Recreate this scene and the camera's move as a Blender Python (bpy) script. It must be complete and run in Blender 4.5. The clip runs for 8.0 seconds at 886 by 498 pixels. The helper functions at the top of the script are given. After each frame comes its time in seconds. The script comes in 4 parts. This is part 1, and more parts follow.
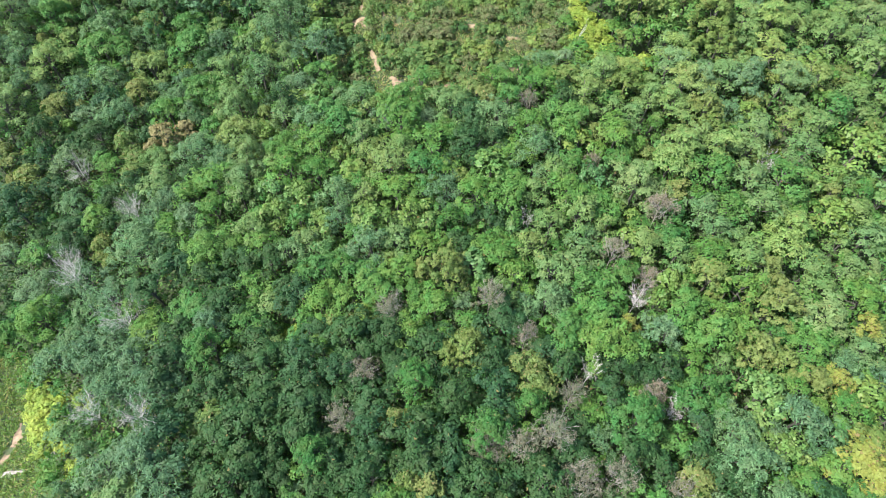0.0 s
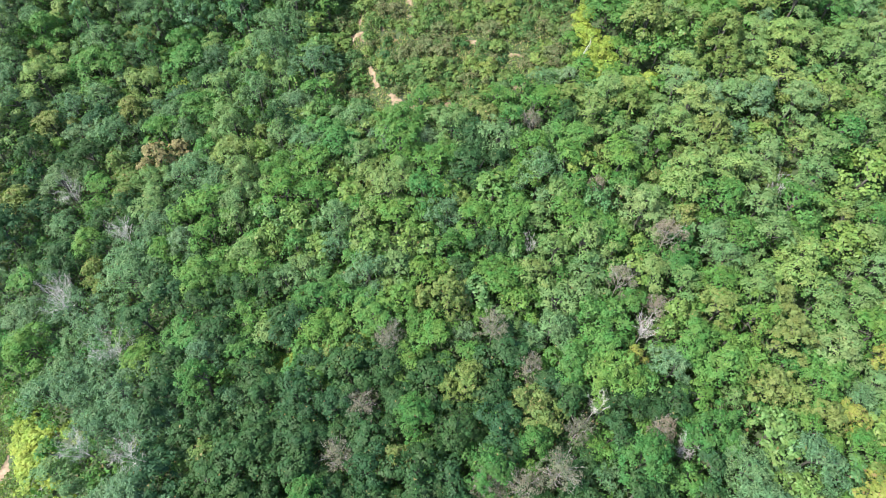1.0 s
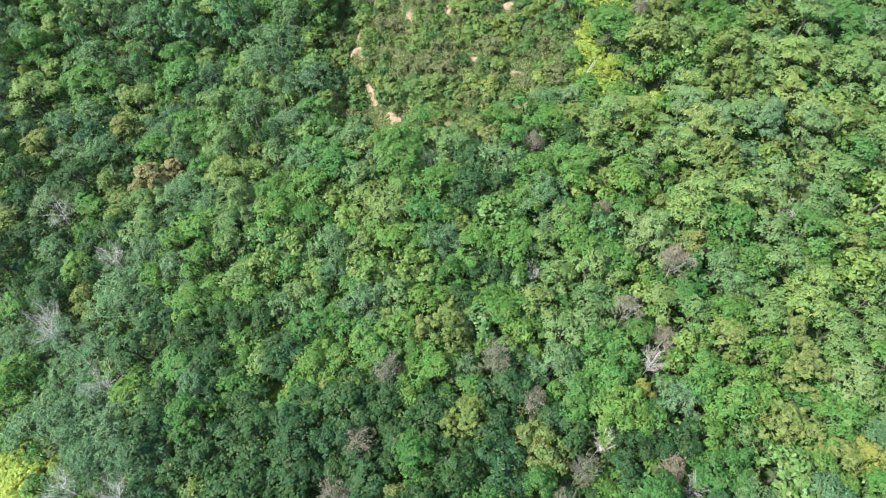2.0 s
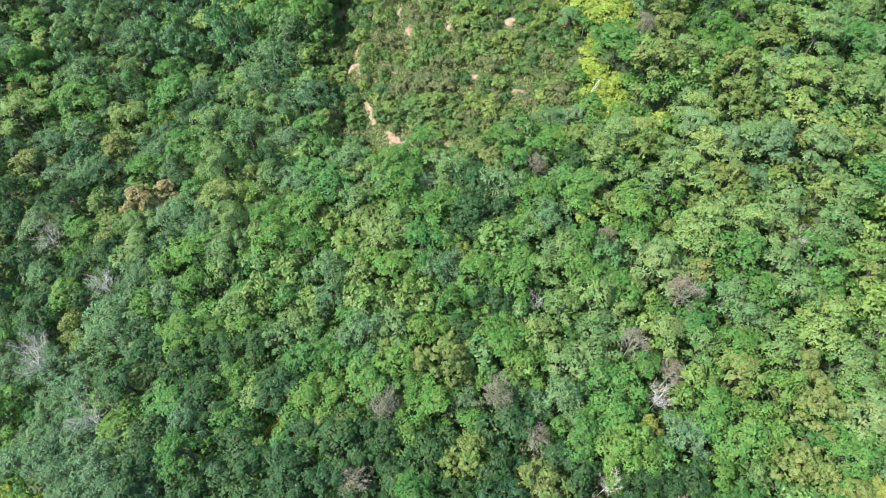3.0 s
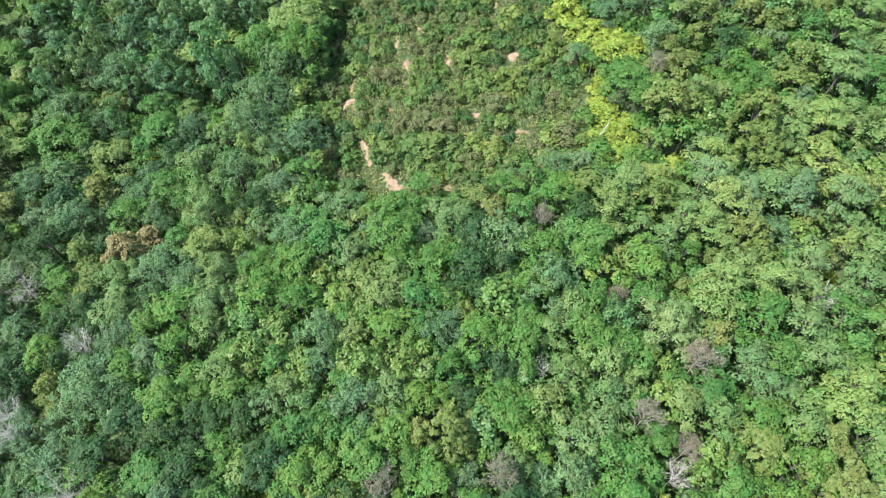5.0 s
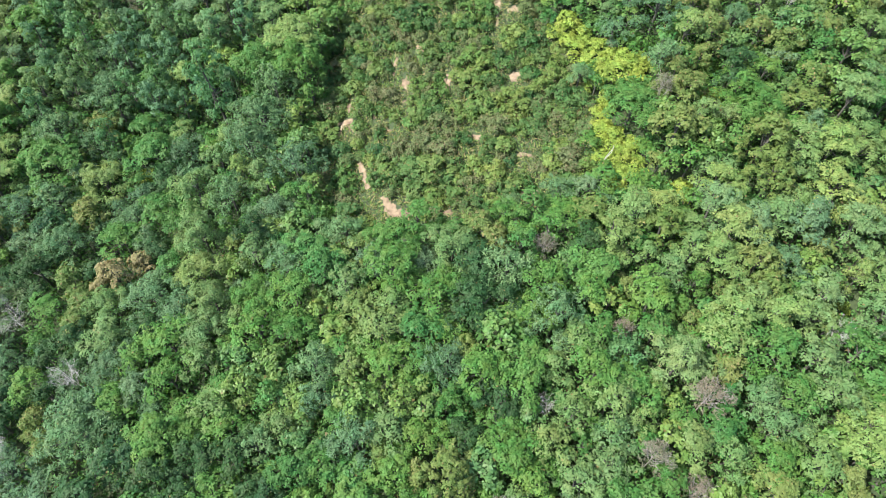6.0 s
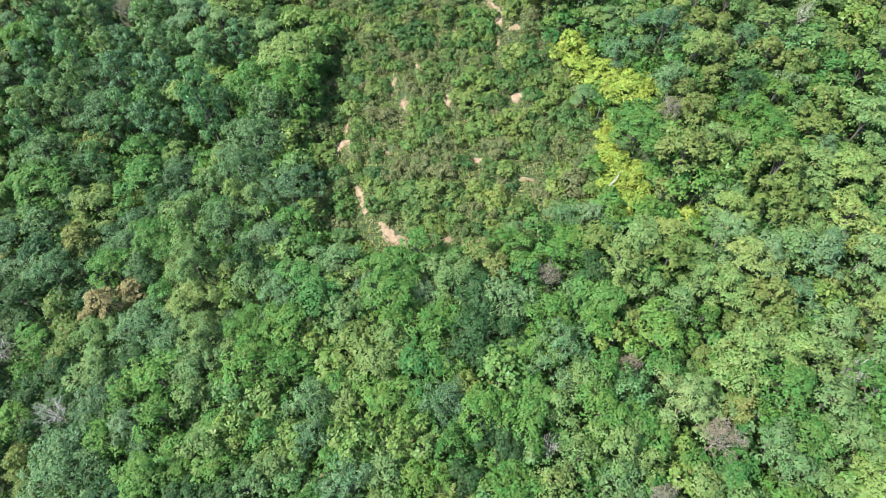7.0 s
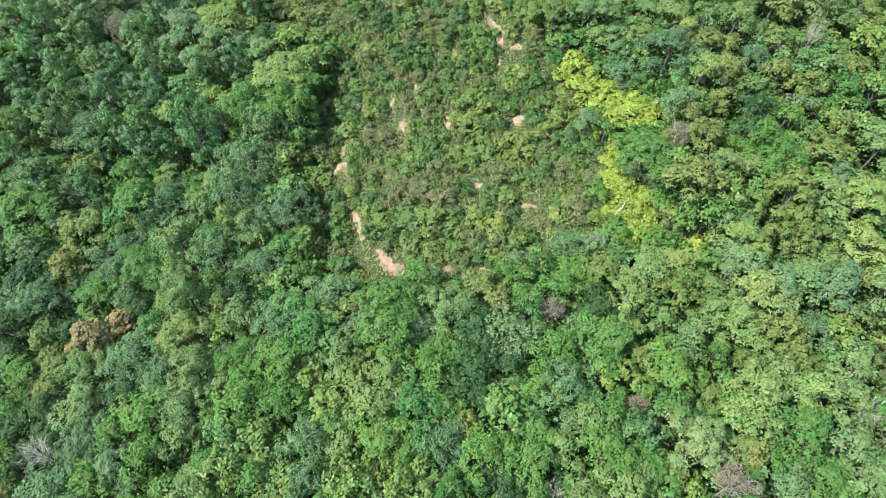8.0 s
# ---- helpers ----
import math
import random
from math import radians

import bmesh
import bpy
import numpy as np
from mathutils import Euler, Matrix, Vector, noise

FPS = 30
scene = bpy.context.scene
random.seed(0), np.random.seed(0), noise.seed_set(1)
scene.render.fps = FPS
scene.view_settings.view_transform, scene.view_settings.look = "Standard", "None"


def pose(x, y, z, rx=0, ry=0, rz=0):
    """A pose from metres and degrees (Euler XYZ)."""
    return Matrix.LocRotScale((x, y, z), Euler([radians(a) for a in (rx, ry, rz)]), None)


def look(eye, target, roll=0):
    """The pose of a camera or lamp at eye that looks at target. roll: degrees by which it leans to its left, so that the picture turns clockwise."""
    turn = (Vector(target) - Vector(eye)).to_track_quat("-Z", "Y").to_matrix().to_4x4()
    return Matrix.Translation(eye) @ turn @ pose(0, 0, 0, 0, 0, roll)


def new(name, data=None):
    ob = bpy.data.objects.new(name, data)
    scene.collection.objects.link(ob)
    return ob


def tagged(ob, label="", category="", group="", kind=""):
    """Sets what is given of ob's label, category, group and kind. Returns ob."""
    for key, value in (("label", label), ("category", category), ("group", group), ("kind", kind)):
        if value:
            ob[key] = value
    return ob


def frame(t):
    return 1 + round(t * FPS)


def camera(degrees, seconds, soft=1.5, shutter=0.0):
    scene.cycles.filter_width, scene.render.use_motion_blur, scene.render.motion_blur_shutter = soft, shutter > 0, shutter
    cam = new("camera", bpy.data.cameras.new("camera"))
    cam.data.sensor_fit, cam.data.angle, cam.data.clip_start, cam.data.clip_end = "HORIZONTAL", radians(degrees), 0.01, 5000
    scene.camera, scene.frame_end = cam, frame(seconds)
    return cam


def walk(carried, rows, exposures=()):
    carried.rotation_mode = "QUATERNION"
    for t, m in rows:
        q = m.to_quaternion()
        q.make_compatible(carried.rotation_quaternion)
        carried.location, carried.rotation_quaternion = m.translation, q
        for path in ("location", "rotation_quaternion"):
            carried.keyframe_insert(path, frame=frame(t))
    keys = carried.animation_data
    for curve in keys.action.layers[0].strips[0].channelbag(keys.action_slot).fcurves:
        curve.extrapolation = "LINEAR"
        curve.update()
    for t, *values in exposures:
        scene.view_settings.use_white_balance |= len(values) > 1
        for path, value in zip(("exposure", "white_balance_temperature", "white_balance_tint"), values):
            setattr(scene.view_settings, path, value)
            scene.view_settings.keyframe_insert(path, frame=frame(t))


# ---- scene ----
cam = camera(74.0, 8.0, soft=0.88)
METRES, EYE, TILT, LEAN, TURN = 27.0, 60.0, -55.5, 0.0, 0.0
ROWS = [
    (0.0, 0.0, 0.0, 0.0, 0.0, 0.0, 0.0),
    (0.5, -0.002, 0.0249, 0.0553, -0.0, 0.03, -0.0),
    (1.0, -0.0032, 0.0496, 0.111, -0.01, 0.07, 0.01),
    (1.5, -0.0039, 0.0739, 0.1676, -0.02, 0.09, 0.02),
    (3.0, -0.0042, 0.1481, 0.3373, -0.04, 0.16, 0.03),
    (3.5, -0.0045, 0.1724, 0.3937, -0.05, 0.18, 0.04),
    (4.0, -0.0047, 0.1968, 0.4497, -0.05, 0.22, 0.04),
    (4.5, -0.0046, 0.2211, 0.5063, -0.05, 0.25, 0.05),
    (6.0, -0.0043, 0.2957, 0.6767, -0.07, 0.45, 0.08),
    (6.5, -0.0041, 0.3212, 0.7358, -0.08, 0.49, 0.09),
    (7.0, -0.0034, 0.3468, 0.7953, -0.08, 0.54, 0.09),
    (7.5, -0.0031, 0.3725, 0.8558, -0.08, 0.57, 0.11),
    (8.0, -0.0023, 0.3982, 0.9172, -0.09, 0.6, 0.11),
]
EXPOSURE = 1.55
walk(cam, [(t, pose(0, 0, EYE, TILT, LEAN, TURN) @ pose(METRES * x, 1.581 * METRES * y, METRES * z, 90 + pitch, roll, yaw)) for t, x, y, z, yaw, pitch, roll in ROWS], [(0.0, EXPOSURE), (8.0, EXPOSURE - 0.06)])

# ---- light: hazy high sun from the far left, clear sky ----
SUN_AZIMUTH, SUN_HEIGHT = 257.0, 52.0  # degrees clockwise from +y, degrees above the horizon
world = bpy.data.worlds.new("sky")
scene.world = world
world.use_nodes = True
wn = world.node_tree.nodes
sky = wn.new("ShaderNodeTexSky")
sky.sky_type, sky.sun_disc = "NISHITA", False
sky.sun_elevation, sky.sun_rotation = radians(SUN_HEIGHT), radians(SUN_AZIMUTH)
sky.dust_density, sky.air_density = 2.0, 1.0
wn["Background"].inputs["Strength"].default_value = 0.14
world.node_tree.links.new(sky.outputs[0], wn["Background"].inputs["Color"])
sun = new("sun", bpy.data.lights.new("sun", "SUN"))
sun.data.energy, sun.data.angle, sun.data.color = 4.5, radians(0.6), (1.0, 0.955, 0.89)
az, el = radians(SUN_AZIMUTH), radians(SUN_HEIGHT)
sun.matrix_world = look((0, 50, 120), (-math.sin(az) * math.cos(el), 50 - math.cos(az) * math.cos(el), 120 - math.sin(el)))


# ---- materials ----
def nodes_of(name):
    mat = bpy.data.materials.new(name)
    mat.use_nodes = True
    return mat, mat.node_tree.nodes, mat.node_tree.links


def ramp(nodes, stops):
    r = nodes.new("ShaderNodeValToRGB")
    while len(r.color_ramp.elements) < len(stops):
        r.color_ramp.elements.new(0.5)
    for e, (p, c) in zip(r.color_ramp.elements, stops):
        e.position, e.color = p, (*c, 1)
    return r


def leaf_material(name, colours, spread=0.12, glow=0.36, rough=0.6, old=(0.15, 0.13, 0.05), old_part=0.008):
    """Leaves: a tint for each tree, a shade for each leaf, patches through the crown, a few dry leaves, light passing through."""
    mat, n, k = nodes_of(name)
    info, geo = n.new("ShaderNodeObjectInfo"), n.new("ShaderNodeNewGeometry")
    tint = ramp(n, [(i / max(1, len(colours) - 1), c) for i, c in enumerate(colours)])
    k.new(info.outputs["Random"], tint.inputs[0])
    patch = n.new("ShaderNodeTexNoise")
    patch.inputs["Scale"].default_value, patch.inputs["Detail"].default_value = 0.9, 3
    k.new(geo.outputs["Position"], patch.inputs["Vector"])
    hsv = n.new("ShaderNodeHueSaturation")
    k.new(tint.outputs[0], hsv.inputs["Color"])
    value = n.new("ShaderNodeMapRange")
    value.inputs["To Min"].default_value, value.inputs["To Max"].default_value = 1 - spread, 1 + spread
    k.new(geo.outputs["Random Per Island"], value.inputs["Value"])
    clump = n.new("ShaderNodeTexNoise")
    clump.inputs["Scale"].default_value, clump.inputs["Detail"].default_value = 1.6, 2
    k.new(geo.outputs["Position"], clump.inputs["Vector"])
    young = n.new("ShaderNodeMapRange")
    young.inputs["From Min"].default_value, young.inputs["From Max"].default_value = 0.3, 0.7
    young.inputs["To Min"].default_value, young.inputs["To Max"].default_value = 0.84, 1.18
    k.new(clump.outputs["Fac"], young.inputs["Value"])
    shade = n.new("ShaderNodeMath")
    shade.operation = "MULTIPLY"
    k.new(value.outputs[0], shade.inputs[0])
    k.new(young.outputs[0], shade.inputs[1])
    k.new(shade.outputs[0], hsv.inputs["Value"])
    hue = n.new("ShaderNodeMapRange")
    hue.inputs["From Min"].default_value, hue.inputs["From Max"].default_value = 0.3, 0.7
    hue.inputs["To Min"].default_value, hue.inputs["To Max"].default_value = 0.475, 0.522
    k.new(patch.outputs["Fac"], hue.inputs["Value"])
    k.new(hue.outputs[0], hsv.inputs["Hue"])
    dry = n.new("ShaderNodeMath")
    dry.operation = "LESS_THAN"
    scram = n.new("ShaderNodeMath")
    scram.operation = "MULTIPLY"
    scram.inputs[1].default_value = 37.7
    fract = n.new("ShaderNodeMath")
    fract.operation = "FRACT"
    k.new(geo.outputs["Random Per Island"], scram.inputs[0])
    k.new(scram.outputs[0], fract.inputs[0])
    k.new(fract.outputs[0], dry.inputs[0])
    dry.inputs[1].default_value = old_part
    mix = n.new("ShaderNodeMix")
    mix.data_type = "RGBA"
    k.new(dry.outputs[0], mix.inputs["Factor"])
    k.new(hsv.outputs[0], mix.inputs["A"])
    mix.inputs["B"].default_value = (*old, 1)
    bsdf = n["Principled BSDF"]
    bsdf.inputs["Roughness"].default_value, bsdf.inputs["Specular IOR Level"].default_value = rough, 0.22
    k.new(mix.outputs["Result"], bsdf.inputs["Base Color"])
    through_leaf = n.new("ShaderNodeBsdfTranslucent")
    warm = n.new("ShaderNodeMix")
    warm.data_type, warm.blend_type = "RGBA", "MULTIPLY"
    warm.inputs["Factor"].default_value = 1.0
    warm.inputs["B"].default_value = (1.25, 1.3, 0.6, 1)
    k.new(mix.outputs["Result"], warm.inputs["A"])
    k.new(warm.outputs["Result"], through_leaf.inputs["Color"])
    shader = n.new("ShaderNodeMixShader")
    shader.inputs[0].default_value = glow
    k.new(bsdf.outputs[0], shader.inputs[1])
    k.new(through_leaf.outputs[0], shader.inputs[2])
    k.new(shader.outputs[0], n["Material Output"].inputs["Surface"])
    return mat


def bark_material(name, dark, pale, scale=9.0):
    mat, n, k = nodes_of(name)
    coord, noise_tex = n.new("ShaderNodeTexCoord"), n.new("ShaderNodeTexNoise")
    stretch = n.new("ShaderNodeMapping")
    stretch.inputs["Scale"].default_value = (scale, scale, scale * 0.2)
    k.new(coord.outputs["Object"], stretch.inputs["Vector"])
    k.new(stretch.outputs[0], noise_tex.inputs["Vector"])
    noise_tex.inputs["Detail"].default_value = 6
    col = ramp(n, [(0.3, dark), (0.7, pale)])
    k.new(noise_tex.outputs["Fac"], col.inputs[0])
    k.new(col.outputs[0], n["Principled BSDF"].inputs["Base Color"])
    n["Principled BSDF"].inputs["Roughness"].default_value = 0.9
    bump = n.new("ShaderNodeBump")
    bump.inputs["Strength"].default_value, bump.inputs["Distance"].default_value = 0.6, 0.03
    k.new(noise_tex.outputs["Fac"], bump.inputs["Height"])
    k.new(bump.outputs[0], n["Principled BSDF"].inputs["Normal"])
    return mat


def earth_material(name, stops, fine=3.0, coarse=0.12, bump_depth=0.1):
    """Ground in three or four colours, mixed by coarse patches and fine grain."""
    mat, n, k = nodes_of(name)
    geo = n.new("ShaderNodeNewGeometry")
    big, small = n.new("ShaderNodeTexNoise"), n.new("ShaderNodeTexNoise")
    for tex, s, d in ((big, coarse, 5), (small, fine, 8)):
        tex.inputs["Scale"].default_value, tex.inputs["Detail"].default_value = s, d
        k.new(geo.outputs["Position"], tex.inputs["Vector"])
    blend = n.new("ShaderNodeMix")
    blend.data_type = "FLOAT"
    blend.inputs["Factor"].default_value = 0.5
    k.new(big.outputs["Fac"], blend.inputs["A"])
    k.new(small.outputs["Fac"], blend.inputs["B"])
    col = ramp(n, stops)
    k.new(blend.outputs["Result"], col.inputs[0])
    k.new(col.outputs[0], n["Principled BSDF"].inputs["Base Color"])
    n["Principled BSDF"].inputs["Roughness"].default_value = 0.95
    bump = n.new("ShaderNodeBump")
    bump.inputs["Strength"].default_value, bump.inputs["Distance"].default_value = 0.7, bump_depth
    k.new(small.outputs["Fac"], bump.inputs["Height"])
    k.new(bump.outputs[0], n["Principled BSDF"].inputs["Normal"])
    return mat


M = {
    "broadleaf": leaf_material("broadleaf_leaf", [(0.0451, 0.126, 0.0314), (0.0722, 0.167, 0.0346), (0.0497, 0.146, 0.0398), (0.0902, 0.181, 0.0377), (0.0564, 0.141, 0.0294)]),
    "paleleaf": leaf_material("pale_leaf", [(0.0917, 0.172, 0.0558), (0.113, 0.191, 0.0614), (0.0862, 0.167, 0.067), (0.137, 0.198, 0.0558)]),
    "darkleaf": leaf_material("dark_leaf", [(0.0234, 0.065, 0.0213), (0.0332, 0.0818, 0.0243), (0.0244, 0.0743, 0.0292)]),
    "bigleaf": leaf_material("bigleaf_leaf", [(0.0848, 0.175, 0.0492), (0.129, 0.206, 0.0492), (0.0697, 0.162, 0.0602)], rough=0.45),
    "acacia": leaf_material("feathery_leaf", [(0.0787, 0.161, 0.0761), (0.101, 0.187, 0.0784), (0.0653, 0.14, 0.0691), (0.125, 0.199, 0.0981)], spread=0.3),
    "tiered": leaf_material("blue_green_leaf", [(0.0953, 0.18, 0.0688), (0.143, 0.221, 0.063), (0.0895, 0.17, 0.086), (0.18, 0.242, 0.0666)]),
    "flowering": leaf_material("cream_blossom_leaf", [(0.0997, 0.155, 0.0396), (0.126, 0.172, 0.0519), (0.0874, 0.143, 0.0346)], old=(0.192, 0.184, 0.0704), old_part=0.03),
    "olive": leaf_material("olive_leaf", [(0.0955, 0.156, 0.0405), (0.127, 0.162, 0.05), (0.0772, 0.141, 0.0375)], old=(0.2, 0.175, 0.0765), old_part=0.06),
    "lime": leaf_material("lime_leaf", [(0.22, 0.292, 0.0543), (0.174, 0.255, 0.0496)], spread=0.25, glow=0.4),
    "amber": leaf_material("amber_leaf", [(0.166, 0.2, 0.045), (0.166, 0.2, 0.045)], old=(0.16, 0.125, 0.05), old_part=0.1),
    "slender": leaf_material("dark_narrow_leaf", [(0.0588, 0.151, 0.0577), (0.105, 0.204, 0.0758), (0.07, 0.171, 0.0834), (0.14, 0.224, 0.0909), (0.0531, 0.132, 0.053), (0.0909, 0.184, 0.094)]),
    "shrub": leaf_material("shrub_leaf", [(0.0306, 0.081, 0.0234), (0.068, 0.149, 0.036), (0.136, 0.194, 0.0495), (0.0425, 0.108, 0.036), (0.102, 0.171, 0.0432), (0.0382, 0.0945, 0.027)], old_part=0.04),
    "dryshrub": leaf_material("dry_shrub_leaf", [(0.102, 0.145, 0.054), (0.128, 0.15, 0.0702), (0.085, 0.145, 0.0495)], old=(0.17, 0.13, 0.08), old_part=0.12),
    "undergrowth": leaf_material("undergrowth_leaf", [(0.065, 0.148, 0.038), (0.065, 0.148, 0.038)], spread=0.5, old=(0.12, 0.10, 0.045), old_part=0.03),
    "grass": leaf_material("grass_blade", [(0.12, 0.2, 0.05), (0.12, 0.2, 0.05)], spread=0.4, old=(0.31, 0.26, 0.135), old_part=0.3),
    "dry": leaf_material("dry_leaf", [(0.138, 0.158, 0.109), (0.196, 0.175, 0.138), (0.149, 0.164, 0.121), (0.218, 0.186, 0.144)], old=(0.19, 0.155, 0.115), old_part=0.15),
}
M["valley_grass"] = leaf_material("valley_grass_blade", [(0.11, 0.19, 0.05), (0.11, 0.19, 0.05)], spread=0.4, old=(0.26, 0.24, 0.11), old_part=0.12)
M["rust"] = leaf_material("rust_leaf", [(0.165, 0.165, 0.07), (0.19, 0.173, 0.0808), (0.142, 0.153, 0.057)], spread=0.2, old=(0.2, 0.16, 0.08), old_part=0.08)
M["round"] = leaf_material("emerald_leaf", [(0.0378, 0.119, 0.0315), (0.0473, 0.133, 0.03), (0.0336, 0.109, 0.0315)], spread=0.08)
M["sapling"] = M["broadleaf"]
M["bush"] = M["broadleaf"]
BARK = bark_material("bark", (0.035, 0.035, 0.027), (0.1, 0.097, 0.08))
GREY_BARK = bark_material("dead_wood", (0.32, 0.3, 0.28), (0.52, 0.5, 0.47))
TWIG_BARK = bark_material("grey_brown_twig", (0.19, 0.178, 0.155), (0.36, 0.335, 0.295))
FLOOR = earth_material("forest_floor", [(0.30, (0.022, 0.024, 0.014)), (0.45, (0.026, 0.044, 0.016)), (0.58, (0.04, 0.062, 0.022)), (0.7, (0.06, 0.055, 0.03))])
SOIL = earth_material("bare_soil", [(0.35, (0.10, 0.072, 0.045)), (0.5, (0.185, 0.138, 0.09)), (0.65, (0.27, 0.21, 0.145))], fine=2.2, coarse=0.5, bump_depth=0.06)
STONE = earth_material("pale_stone", [(0.35, (0.12, 0.11, 0.1)), (0.5, (0.2, 0.185, 0.165)), (0.65, (0.28, 0.265, 0.24))], fine=4.0, coarse=0.8, bump_depth=0.05)


# ---- the lie of the land: a spur that climbs away from a valley on one side ----
SWELL = 26.0
HEIGHTS = (
    (-1.3, -0.2, -3.7, -0.0, 0.4, -2.4),
    (-3.9, -0.6, 0.0, -2.4, -0.0, -3.1),
    (-0.1, -4.8, 2.5, 1.4, 3.1, 2.0),
    (5.9, -1.9, -2.6, 4.2, 2.3, 2.3),
    (1.7, 1.2, 8.2, 12.4, 4.3, 1.1),
)


def ground_z(x, y):
    """The height of the ground; x and y may be arrays."""
    x, y = np.asarray(x, float), np.asarray(y, float)
    z = np.zeros(np.broadcast(x, y).shape)
    for j, row in enumerate(HEIGHTS):
        for i, h in enumerate(row):
            z = z + h * np.exp(-((x + 75 - 30 * i) ** 2 + (y - 32 * j) ** 2) / (2 * SWELL * SWELL))
    z = z - 4.5 * np.exp(-((x + 54) ** 2 + (y - 20) ** 2) / 128)  # the hollow at the valley's mouth
    # terraces and bumps on the open spur, ruts in the wood
    return z + 0.22 * np.sin(x * 0.61 + 1.3) * np.sin(y * 0.53) + 0.12 * np.sin(x * 1.7 + y * 0.9) * np.sin(y * 1.3 - x * 0.6)


def gz(x, y):
    return float(ground_z(x, y))


def link_mesh(name, verts, faces, material, smooth=False):
    me = bpy.data.meshes.new(name)
    me.from_pydata(verts, [], faces)
    me.materials.append(material)
    if smooth:
        me.polygons.foreach_set("use_smooth", [True] * len(me.polygons))
    me.update()
    return me


def leaves_mesh(name, corners, material):
    """One mesh of loose leaves from an array of shape (n, corners, 3)."""
    n, c = corners.shape[:2]
    me = bpy.data.meshes.new(name)
    me.vertices.add(c * n)
    me.vertices.foreach_set("co", np.ascontiguousarray(corners, dtype=np.float32).ravel())
    me.loops.add(c * n)
    me.loops.foreach_set("vertex_index", np.arange(c * n, dtype=np.int32))
    me.polygons.add(n)
    me.polygons.foreach_set("loop_start", np.arange(0, c * n, c, dtype=np.int32))
    me.materials.append(material)
    me.update(calc_edges=True)
    return me


def build_ground():
    far = [150, 190, 260, 400, 700, 1300, 2600]
    xs = np.array([-v for v in far[::-1]] + list(np.arange(-110, 111, 1.25)) + far, float)
    ys = np.array([-v for v in far[::-1]] + list(np.arange(-40, 161, 1.25)) + [v + 60 for v in far], float)
    gx, gy = np.meshgrid(xs, ys)
    z = ground_z(gx, gy)
    nx, ny = len(xs), len(ys)
    verts = np.stack([gx, gy, z], -1).reshape(-1, 3)
    idx = np.arange(nx * ny).reshape(ny, nx)
    faces = np.stack([idx[:-1, :-1], idx[:-1, 1:], idx[1:, 1:], idx[1:, :-1]], -1).reshape(-1, 4)
    ob = new("ground", link_mesh("ground", verts.tolist(), faces.tolist(), FLOOR, True))
    tagged(ob, "hilly forest floor of dark litter and low green growth", "ground", kind="structure")


build_ground()


# ---- foliage and wood ----
def unit(v):
    return v / np.maximum(np.linalg.norm(v, axis=-1, keepdims=True), 1e-9)


def leaves_at(pos, normal, along, length, width, r, broad=False):
    """Leaves at pos that point along: broad ones folded kites, small ones pointed wedges."""
    n = len(pos)
    along = unit(along - normal * (along * normal).sum(1, keepdims=True))
    side = np.cross(normal, along)
    size = r.uniform(0.7, 1.3, (n, 1))
    a, s = along * length * size / 2, side * width * size / 2
    if broad:
        dip = normal * length * 0.1 * size
        return np.stack([pos - a - dip, pos + s - a * 0.1, pos + a - dip * 1.6, pos - s - a * 0.1], 1)
    return np.stack([pos - a * 0.6 + s, pos - a * 0.6 - s, pos + a], 1)


def sprays(centre, normal, radius, n, length, width, r, cup=0.35, loose=0.22, broad=False):
    """Rosettes of n leaves round each centre, that fan outwards and bend down to the rim."""
    m = len(centre)
    e1 = unit(np.cross(normal, r.normal(size=(m, 3))))
    e2 = np.cross(normal, e1)
    a = r.uniform(0, 2 * math.pi, (m, n, 1))
    size = radius * r.uniform(0.75, 1.25, (m, 1, 1))
    f = np.sqrt(r.uniform(0.02, 1, (m, n, 1)))
    out = e1[:, None] * np.cos(a) + e2[:, None] * np.sin(a)
    p = centre[:, None] + out * f * size - normal[:, None] * cup * f * f * size + r.normal(size=(m, n, 3)) * 0.05 * radius
    nor = unit(normal[:, None] + out * f * cup * 1.3 + r.normal(size=(m, n, 3)) * loose)
    along = out - normal[:, None] * cup * f + r.normal(size=(m, n, 3)) * 0.3
    return leaves_at(p.reshape(-1, 3), nor.reshape(-1, 3), along.reshape(-1, 3), length, width, r, broad)


def bough_leaves(boughs, spray, n, length, width, r, cover=1.5, up=0.7, low=-0.15, cup=0.35, loose=0.22, ragged=0.12, broad=False):
    """Sprays of leaves over the upper side of rounded boughs (x, y, z, radius, flatness)."""
    centre, normal = [], []
    for x, y, z, rad, flat in boughs:
        k = max(4, int(2 * cover * rad * rad / (spray * spray)))
        v = unit(r.normal(size=(k * 4, 3)))
        v = v[v[:, 2] > low][:k]
        reach = r.normal(1.0, ragged, (len(v), 1)).clip(0.55, 1.35)
        centre.append(v * rad * reach * np.array([1, 1, flat]) + np.array([x, y, z]))
        normal.append(unit(v * np.array([1, 1, 1 / max(flat, 0.35)]) * 0.8 + np.array([0, 0, up]) + r.normal(size=v.shape) * 0.28))
    return sprays(np.concatenate(centre), np.concatenate(normal), spray, n, length, width, r, cup, loose, broad)


